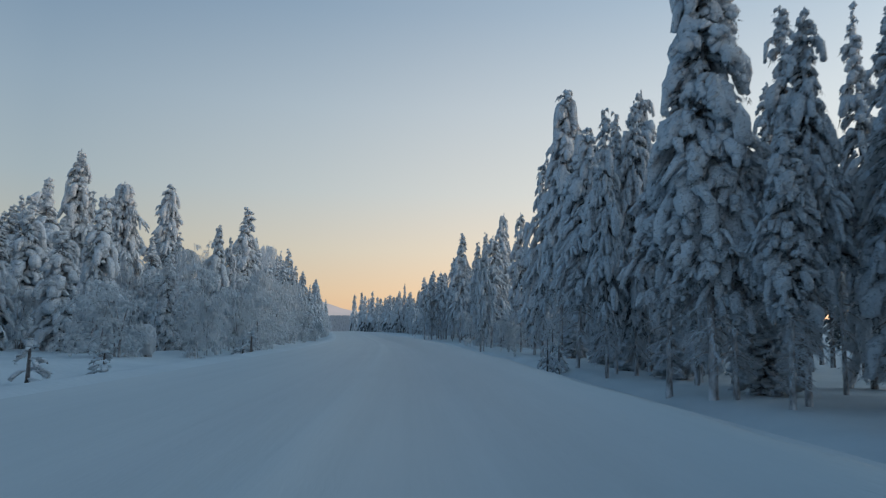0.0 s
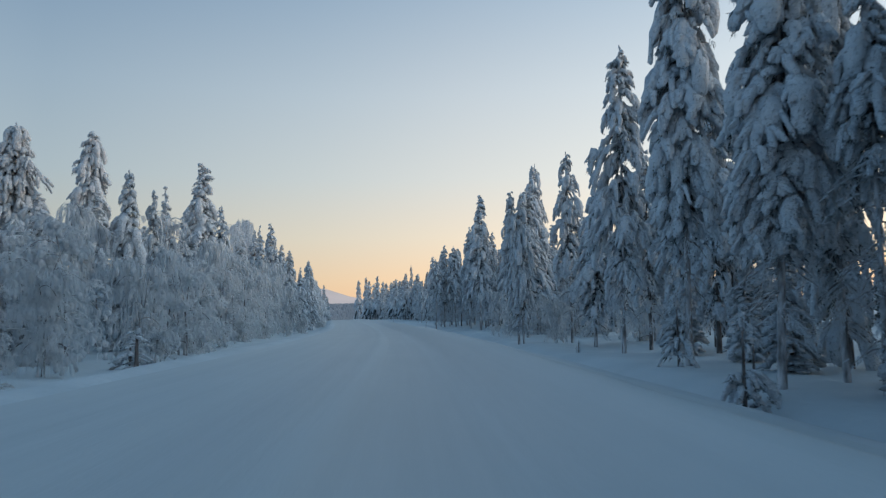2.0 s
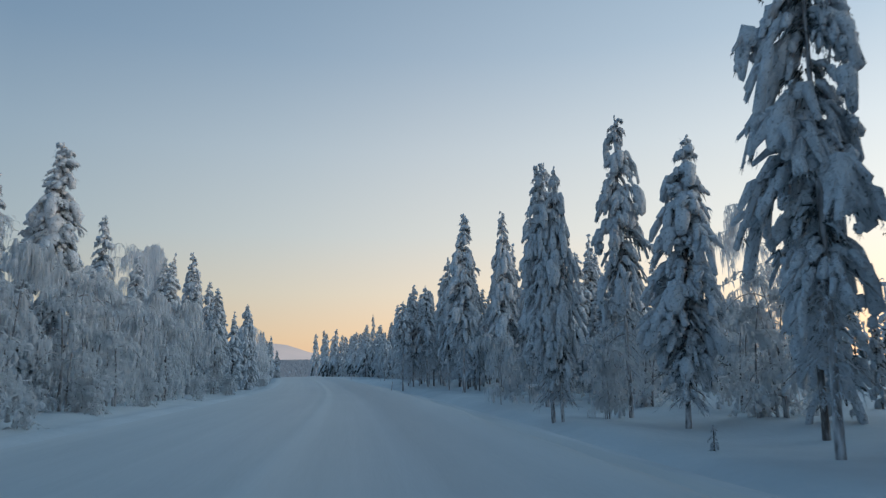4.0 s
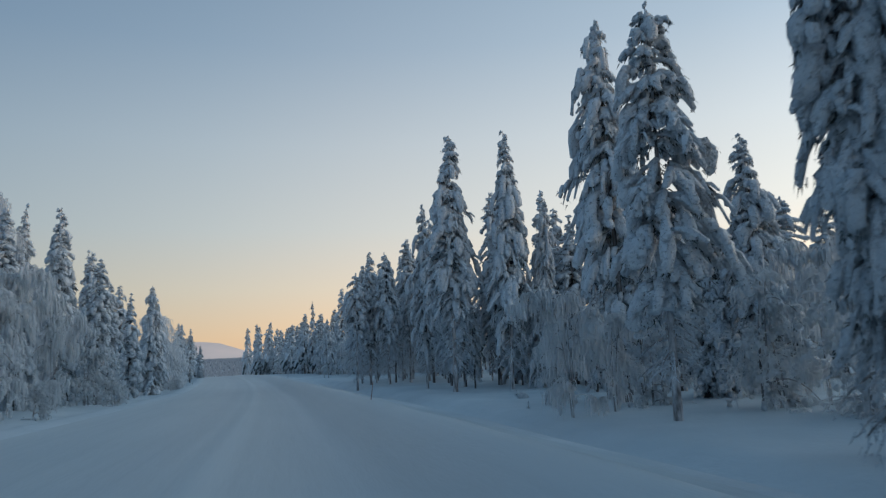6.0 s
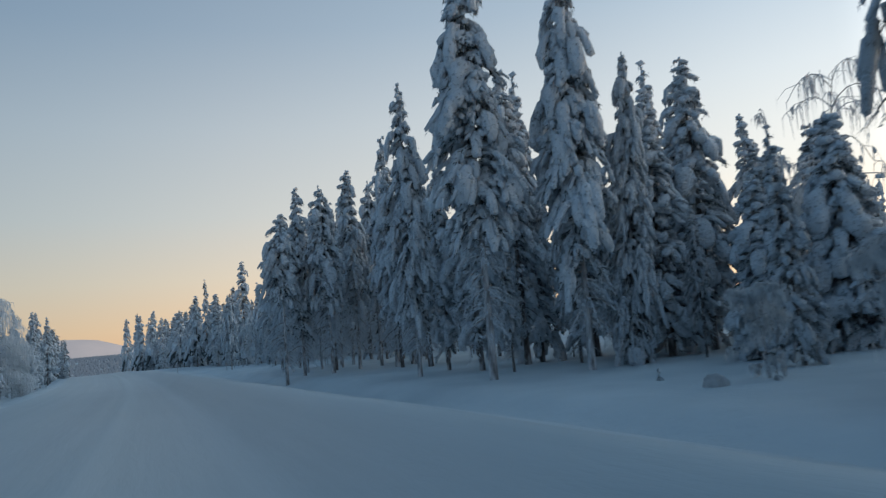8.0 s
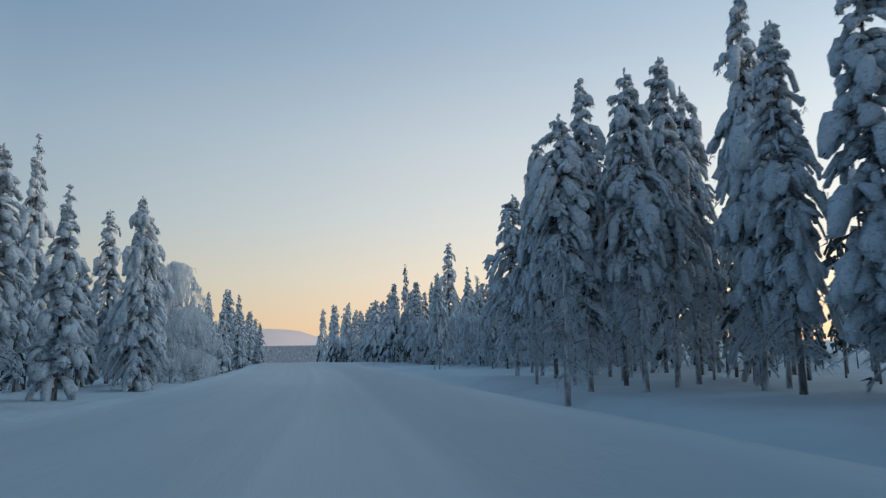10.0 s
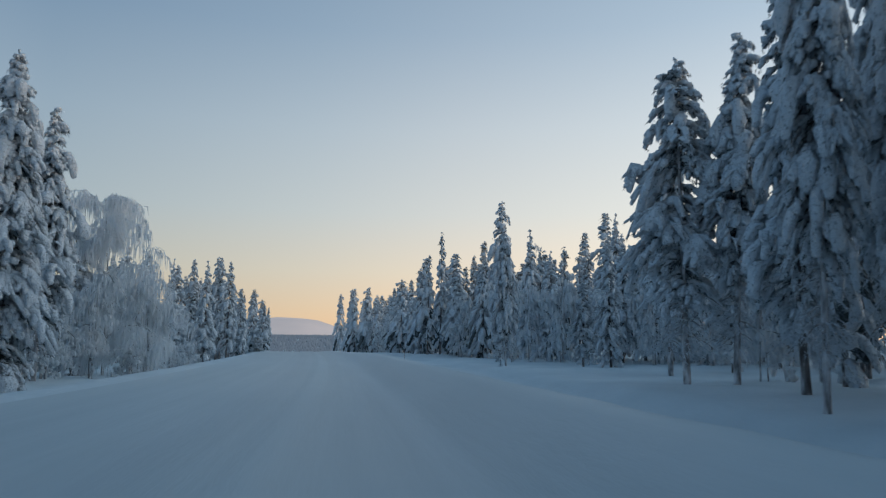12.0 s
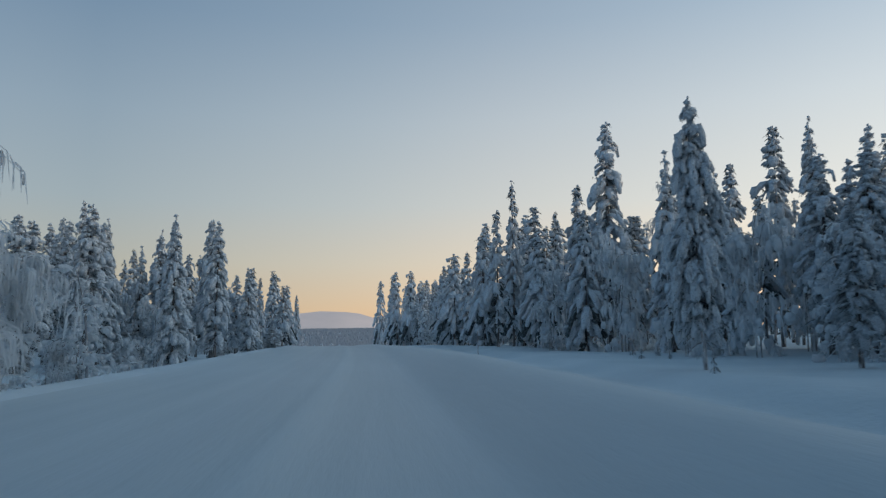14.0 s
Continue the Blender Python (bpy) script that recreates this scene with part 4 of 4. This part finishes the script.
# hoar-frosted birches and shrubs between road and forest, on the left
for x, y, h, r in ((-14.8, 32.5, 2.6, 1.5), (-12.7, 39.0, 2.9, 1.4), (-14.5, 42.5, 4.4, 1.8), (-13.4, 47.0, 3.8, 1.6), (-13.6, 51.5, 3.8, 1.6), (-15.8, 55.5, 4.6, 1.8), (-16.0, 60.5, 4.2, 1.7),
                   (-17.2, 65.0, 4.6, 1.8), (-17.2, 70.5, 4.4, 1.7), (-17.9, 76.0, 4.6, 1.8), (-18.6, 82.0, 4.6, 1.8), (-19.5, 88.5, 4.6, 1.8), (-20.3, 94.0, 5.0, 1.9), (-20.5, 100.0, 4.6, 1.8),
                   (-17.6, 36.5, 3.2, 1.8), (-18.6, 28.0, 3.2, 1.9), (-17.5, 45.5, 4.4, 2.0), (-19.0, 52.0, 5.8, 2.0), (-19.5, 59.5, 6.0, 2.0), (-20.5, 67.0, 6.0, 2.0), (-21.0, 80.5, 5.6, 2.0)):
    bowed(x, y, h * (1.2 + 0.3 * smooth(58, 66, y)), r * 1.05, which=2 if y % 1 == 0.5 else None)
for x, y, h, r in ((-21.5, 50, 6.0, 1.9), (-22.5, 56, 6.5, 2.0), (-22.0, 61, 6.0, 1.9), (-23.0, 68, 6.5, 2.0), (-21.0, 71, 5.5, 1.8), (-23.5, 78, 6.0, 2.0), (-22.5, 84, 6.0, 1.9), (-24.0, 41, 4.2, 2.0),
                   (-25.5, 34, 4.0, 2.0), (-20.0, 104, 4.5, 1.7), (-21.8, 112, 4.5, 1.7), (-25.5, 148, 5.0, 1.9), (-27.0, 155, 4.5, 1.7), (-30.0, 168, 4.0, 1.6), (-26.5, 137, 5.0, 1.8)):
    plant("veiled", x, y, h, r)
for x, y, h in ((-12.4, 36, 1.4), (-12.0, 45, 1.5), (-14.2, 56, 1.8), (-14.8, 62, 1.5), (-15.6, 70, 1.9), (-16.2, 78, 1.6), (-17.6, 91, 1.8), (-18.6, 104, 2.0), (-20.6, 112, 1.6), (-22.8, 141, 1.4), (-24.5, 150, 1.4), (-26.5, 158, 1.6), (-28.5, 166, 1.6)):
    bush(x, y, h)
mid(-33.0, 166.0, above(-33.0, 166.0, 9.0), 1.23)
mid(-34.4, 170.0, above(-34.4, 170.0, 8.7), 1.23)
mid(-37.7, 172.0, above(-37.7, 172.0, 9.2), 1.34)
mid(-32.7, 160.0, above(-32.7, 160.0, 7.3), 1.23)
mid(-34.0, 163.0, above(-34.0, 163.0, 7.6), 1.23)
far(-42.5, 190.0, above(-42.5, 190.0, 9.9))
mid(-36.5, 182.0, above(-36.5, 182.0, 9.8), 1.34)
far(-40.5, 215.0, above(-40.5, 215.0, 10.6))
far(-36.1, 205.0, above(-36.1, 205.0, 8.7))
far(-37.6, 215.0, above(-37.6, 215.0, 10.0))
far(-38.6, 225.0, above(-38.6, 225.0, 9.5))
far(-40.1, 235.0, above(-40.1, 235.0, 8.9))
mid(-39.4, 155.9, 10.5, 1.46)
mid(-27.8, 165.0, above(-27.8, 165.0, 7.9), 0.95)
far(-33.6, 195.0, above(-33.6, 195.0, 8.7))
mid(-32.2, 175.0, above(-32.2, 175.0, 7.5), 1.23)
mid(-24.7, 90.0, above(-24.7, 90.0, 10.2), 1.34)
mid(-23.3, 102.0, above(-23.3, 102.0, 12.3), 1.34)
mid(-23.2, 118.0, above(-23.2, 118.0, 9.7), 1.34)
mid(-27.9, 171.0, above(-27.9, 171.0, 8.8), 1.0)
mid(-22.7, 122.0, above(-22.7, 122.0, 8.8), 1.34)
mid(-24.2, 116.0, above(-24.2, 116.0, 11.8), 1.34)
mid(-34.8, 62.0, above(-34.8, 62.0, 14.0), 1.34)
mid(-32.7, 55.0, above(-32.7, 55.0, 11.5), 1.34)
mid(-30.9, 50.0, above(-30.9, 50.0, 9.4), 1.34)
mid(-31.2, 63.0, above(-31.2, 63.0, 13.1), 1.79)
near(-28.2, 62.6, above(-28.2, 62.6, 14.3), 1.95, which=7)
mid(-26.6, 56.0, above(-26.6, 56.0, 10.5), 1.34)
mid(-23.2, 74.0, above(-23.2, 74.0, 11.8), 1.34)
mid(-22.3, 85.0, above(-22.3, 85.0, 12.3), 1.34)
mid(-21.3, 95.0, above(-21.3, 95.0, 10.6), 1.34)
mid(-21.8, 90.0, above(-21.8, 90.0, 10.4), 1.34)
mid(-22.1, 112.0, above(-22.1, 112.0, 10.6), 1.34)
birch(-24.6, 96.0, above(-24.6, 96.0, 12.4), 2.0, which=0)
birch(-24.3, 100.0, above(-24.3, 100.0, 13.2), 2.2, which=3)
birch(-25.4, 102.2, above(-25.4, 102.2, 13.9), 2.0, which=0)
birch(-21.7, 88.2, above(-21.7, 88.2, 11.2), 1.9, which=2)
mid(-22.9, 98.5, above(-22.9, 98.5, 11.6), 1.34)
mid(-22.0, 104.5, above(-22.0, 104.5, 10.8), 1.34)
birch(-27.6, 80.0, above(-27.6, 80.0, 11.3), 1.4, which=1)

for x, y, tip, r in ((-38.1, 175.0, 11.0, 1.3), (-42.9, 175.0, 10.2, 1.3), (-41.8, 176.5, 9.9, 1.2), (-39.4, 174.0, 9.8, 1.2), (-37.0, 175.5, 9.7, 1.2), (-35.0, 176.0, 7.9, 1.1), (-39.1, 187.8, 10.9, 1.2),
                     (-31.5, 187.8, 7.8, 1.1), (-33.2, 189.5, 7.4, 1.2), (-35.1, 206.7, 9.4, 1.4), (-32.2, 200.0, 7.2, 1.2), (-33.8, 181.0, 8.2, 1.2), (-35.8, 183.0, 8.8, 1.2), (-37.6, 192.0, 9.4, 1.3), (-36.4, 170.0, 6.8, 1.2), (-33.6, 194.0, 6.6, 1.2), (-34.6, 165.5, 7.2, 1.1)):
    mid(x, y, above(x, y, tip), 0.85 * r)
for x, y, h in ((-34.2, 172.5, 2.4), (-31.0, 171.0, 2.8), (-32.6, 184.0, 2.2), (-30.2, 190.0, 2.0), (-33.0, 160.5, 3.2)):
    full(x, y, h, 0.8, which=1)
# low dark thicket where the road drops away
for x, y, h in ((-50.5, 318.0, 2.4), (-53.0, 319.5, 2.8), (-55.4, 319.0, 3.0), (-57.8, 320.5, 2.6), (-60.2, 319.5, 2.4), (-63.0, 321.0, 2.0)):
    sapling(x, y, h, 1.5)
sapling(5.4, 54.3, 0.65)

# dry tufts that show through the snow of the verges
for x, y, h in ((-24.3, 150.5, 0.5), (-22.7, 148.0, 0.35), (-25.3, 149.3, 0.5), (-23.3, 147.4, 0.4), (-26.6, 151.6, 0.45), (-11.6, 24.2, 0.5), (-17.4, 36.0, 0.6), (-5.7, 161.3, 0.55), (-4.7, 161.0, 0.5), (-6.7, 146.8, 0.5), (-5.2, 157.0, 0.5), (-6.1, 157.6, 0.45), (5.0, 85.5, 0.35), (4.6, 82.4, 0.3), (2.6, 79.8, 0.3), (4.2, 88.5, 0.35)):
    sapling(x, y, h)

# a ball of snow caught low on one spruce
ball, ball_rng = Heap(), np.random.default_rng(8)
for _ in range(16):
    clump(ball, ball_rng, ball_rng.normal(0, 0.17, 3), ball_rng.normal(0, 1, 3), 0.24, 0.2, 0.2, 2)
    fringe(ball, ball_rng, ball_rng.normal(0, 0.2, 3), np.array((0, 0, -0.3)), 0.3, 6)
lump = new("snow_ball", ball.mesh("snow_ball", SNOW))
lump.parent = laden
lump.matrix_parent_inverse = laden.matrix_basis.inverted()
lump.location = (4.65, 72.85, 3.05)
lump["label"] = "round ball of snow caught on a low bough"

# a stump on the verge under a tall cap of snow
def snowy_stump(x, y, h):
    foot = new("tree_stump")
    foot.matrix_basis = pose(x, y, ground_z(x, y) - 0.05)
    wood, cap, rng = Heap(), Heap(), np.random.default_rng(12)
    tube(wood, [(0, 0, 0), (0, 0, h * 0.3), (0.02, 0, h * 0.6)], [0.17, 0.14, 0.13], 9)
    for k in range(22):
        z = h * (0.2 + 0.8 * k / 22)
        clump(cap, rng, np.array((rng.normal(0, 0.07), rng.normal(0, 0.07), z)), rng.normal(0, 1, 3), 0.26 - 0.08 * k / 22, 0.24 - 0.08 * k / 22, 0.2, 2)
    for heap, name, mat in ((wood, "stump", BARK), (fused(cap, 0.07, rng), "snow_cap", FROST)):
        new(name, heap.mesh(name, mat)).parent = foot
    tagged(foot, "tree stump buried under a tall white cap of snow", "stump")


snowy_stump(-13.6, 33.6, 1.45)

# a hump of drifted snow on the verge
hump, hump_rng = Heap(), np.random.default_rng(21)
for k in range(9):
    clump(hump, hump_rng, np.array((hump_rng.normal(0, 0.22), hump_rng.normal(0, 0.22), hump_rng.uniform(0.0, 0.28))), hump_rng.normal(0, 1, 3), 0.34, 0.32, 0.24, 2)
mound = new("snow_mound", fused(hump, 0.06, hump_rng).mesh("snow_mound", FROST))
mound.matrix_basis = pose(3.9, 86.0, ground_z(3.9, 86.0) - 0.04) @ Matrix.Diagonal((0.42, 0.42, 0.6, 1))
tagged(mound, "small rounded hump of white snow on the verge", "snow mound")

# marker sticks at the edge of the road
STICK = grainy("red_stick", [(0.3, (0.24, 0.14, 0.12)), (0.7, (0.34, 0.22, 0.19))], 20.0, 0.6, 60.0, 0.3, 0.005)


def marker_stick(x, y, h, lean):
    foot = new("snow_marker")
    foot.matrix_basis = pose(x, y, ground_z(x, y) - 0.1, 0, lean, 0)
    pole, cap = Heap(), Heap()
    tube(pole, [(0, 0, 0), (0, 0, h * 0.5), (0, 0, h)], [0.012, 0.011, 0.010], 7)
    clump(cap, np.random.default_rng(3), np.array((0, 0, h)), np.array((0, 0, 1.0)), 0.035, 0.022, 0.022, 1)
    for heap, name, mat in ((pole, "pole", STICK), (cap, "snow_cap", SNOW)):
        new(name, heap.mesh(name, mat)).parent = foot
    tagged(foot, "thin red snow marker stick at the road edge", "marker", group="snow markers")


marker_stick(-2.9, 74.0, 0.58, 8)
marker_stick(-12.4, 162.0, 1.4, 0)

# ---------------------------------------------------------------- the forest behind
fill = random.Random(9)
taken = [(o.location.x, o.location.y) for o in scene.objects if o.name.startswith(("spruce_tree", "birch_tree"))]


def free(x, y, gap):
    return all((x - a) ** 2 + (y - b) ** 2 > gap * gap for a, b in taken)


def right_edge(y):
    return 10.5 + 11 * smooth(133, 140, y) * (1 - smooth(160, 168, y)) + 3.0 * smooth(52, 58, y) * (1 - smooth(88, 92, y))


def left_edge(y):
    return 21.0 - 4.5 * smooth(75, 100, y) - 2.5 * smooth(118, 128, y) + 4.0 * smooth(134, 140, y) * (1 - smooth(158, 166, y))


def tree_height(x, y):
    s = x - road_x(y)
    if s > 0:
        if y < 55:
            return fill.uniform(9.0, 13.5)
        if y < 99:
            return fill.uniform(4.0, 6.5)
        return fill.uniform(8.0, 11.0) if y < 135 else fill.uniform(7.5, 10.0)
    return fill.uniform(7.0, 10.5) if y < 125 else fill.uniform(5.5, 8.5)


def spread(side, depth0, depth1, y0, y1, tries, gap):
    out = []
    for _ in range(tries):
        y = fill.uniform(y0, y1)
        edge = right_edge(y) if side > 0 else left_edge(y)
        s = edge + fill.uniform(depth0, depth1)
        x = road_x(y) + side * s
        if side < 0 and x > -0.168 * y - 1.0:
            continue
        if side > 0 and y > 140 and x < -0.124 * y + 0.5:
            continue
        if free(x, y, gap):
            taken.append((x, y))
            out.append((x, y, tree_height(x, y)))
    return out


back_row = []
for side, y0, y1, tries, gap in ((1, 8, 135, 190, 2.3), (1, 135, 270, 260, 1.9), (-1, 8, 130, 130, 2.3), (-1, 130, 250, 150, 2.0)):
    for x, y, h in spread(side, 0.0, 8.0, y0, y1, tries, gap):
        deep = abs(x - road_x(y)) - (right_edge(y) if side > 0 else left_edge(y))
        if fill.random() < 0.35 and (side < 0 or 57 < y < 90 or y > 135):
            plant("bowed" if side > 0 and y < 90 else "veiled", x, y, fill.uniform(3.5, 6.0), fill.uniform(1.3, 2.0))
        elif side > 0 and 57 < y < 99:
            plant("mid", x, y, h)
        elif deep > 2.2 or y > 215:
            back_row.append((x, y, h))
        else:
            plant("mid" if side > 0 and y < 150 else "far", x, y, h)


def forest_mass(name, spots, detail, label, sparse=False):
    """Trees too deep in the wood to tell apart, as one mass."""
    kinds = [(H, [k for k in spruce_heaps(60 + i, H, R, 0.12 if detail else 0.05 if sparse else 0.38, detail, plain=True, sparse=sparse)]) for i, (H, R) in enumerate(((11.0, 1.6), (10.0, 1.4), (12.0, 1.75)))]
    piles = [Heap(), Heap(), Heap()]
    for x, y, h in spots:
        H, parts = kinds[fill.randrange(len(kinds))]
        turn = fill.uniform(0, 6.28)
        for pile, heap in zip(piles, parts):
            pile.add(*shift(heap, x, y, ground_z(x, y) - 0.05, h / H, turn))
    root = new(name)
    for pile, part_name, mat in zip(piles, ("trunks", "foliage", "snow_load"), (BARK, NEEDLE, SNOW)):
        ob = new(part_name, pile.mesh(part_name, mat))
        ob.parent = root
        tagged(ob, kind="stuff")
    tagged(root, label, "forest", kind="stuff")


for x, y, h in spread(1, 1.0, 6.0, 6, 56, 44, 1.5) + spread(1, 1.0, 7.0, 108, 134, 24, 1.5):
    plant("sparse", x, y, 0.72 * h, 0.9)
forest_mass("forest_back_row", back_row, 1, "rows of snow-crusted spruces behind the roadside trees")
young = [(x, y, fill.uniform(2.8, 4.6)) for x, y, h in spread(1, 7.0, 20.0, 5, 134, 200, 1.6)]
forest_mass("forest_wall", young + spread(1, 6.0, 18.0, -5, 62, 150, 1.9) + spread(1, 7.0, 18.0, 84, 138, 150, 1.9) + spread(1, 6.0, 16.0, 138, 225, 170, 1.9), 0, "dense snow-covered spruce forest standing behind the roadside trees")
thicket = [(x, y, fill.uniform(3.5, 6.5)) for x, y, h in spread(1, 14.0, 44.0, -10, 240, 420, 1.7)]
# y -60 to 8: wood continued unseen behind the start, to block low sky
forest_mass("forest_depth", thicket + spread(1, 0.0, 24.0, -60, 8, 110, 2.4) + spread(-1, 0.0, 24.0, -60, 8, 100, 2.4) + spread(1, 16.0, 60.0, -40, 290, 620, 2.6) + spread(-1, 8.0, 34.0, 10, 260, 320, 2.6), 0, "dark spruce forest under snow, deep behind the roadside", True)

# ---------------------------------------------------------------- distance
def far_wood():
    pile = Heap()
    a = np.linspace(0, 2 * np.pi, 4, endpoint=False)
    for _ in range(13000):
        d = fill.uniform(430, 1500)
        az = radians(fill.uniform(-22, 2))
        x, y = -12 + d * math.sin(az), 129 + d * math.cos(az)
        h = fill.uniform(2.6, 5.0)
        r = h * fill.uniform(0.3, 0.5)
        z = ground_z(x, y)
        t = fill.uniform(0, 1.5)
        ring = np.stack([x + r * np.cos(a + t), y + r * np.sin(a + t), np.full(4, z - 0.1)], 1)
        pile.add(np.concatenate([ring, [[x, y, z + h]]]), [(k, (k + 1) % 4, 4) for k in range(4)])
    ob = new("far_wood", pile.mesh("far_wood", FAR_HAZED_FROST))
    tagged(ob, "frosted forest on the far lowland, hazed by its flat grey", "forest", kind="stuff")


far_wood()


def far_hill():
    m, N, L, b = material("fell_painted_haze", 0.9)
    n = noise_node(N, L, 0.004, 5)
    # pale pink and the glow stand in for mist between here and the fell
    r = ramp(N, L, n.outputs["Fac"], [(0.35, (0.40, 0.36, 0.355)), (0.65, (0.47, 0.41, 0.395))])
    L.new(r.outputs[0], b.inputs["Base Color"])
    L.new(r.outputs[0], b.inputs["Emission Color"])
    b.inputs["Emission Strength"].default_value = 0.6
    cx, cy = -530.0, 2680.0
    verts, faces, nx, ny = [], [], 60, 16
    for j in range(ny):
        for i in range(nx):
            x = cx + (i / (nx - 1) - 0.5) * 2600
            y = cy + (j / (ny - 1) - 0.5) * 900
            u = x - cx
            ridge = 88 * (math.exp(-(u / (150 if u > 0 else 520)) ** 2) * 0.55 + 0.45 * math.exp(-(u / (420 if u > 0 else 620)) ** 2)) + 14
            z = 20 + ridge * math.exp(-((y - cy) / 260) ** 2) + 5 * noise.noise((x * 0.01, y * 0.01, 7))
            verts.append((x, y, z))
    for j in range(ny - 1):
        for i in range(nx - 1):
            k = j * nx + i
            faces.append((k, k + 1, k + nx + 1, k + nx))
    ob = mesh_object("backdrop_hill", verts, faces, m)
    tagged(ob, "low rounded fell, its evening mist given by a pink glow", "hill", kind="structure")


far_hill()
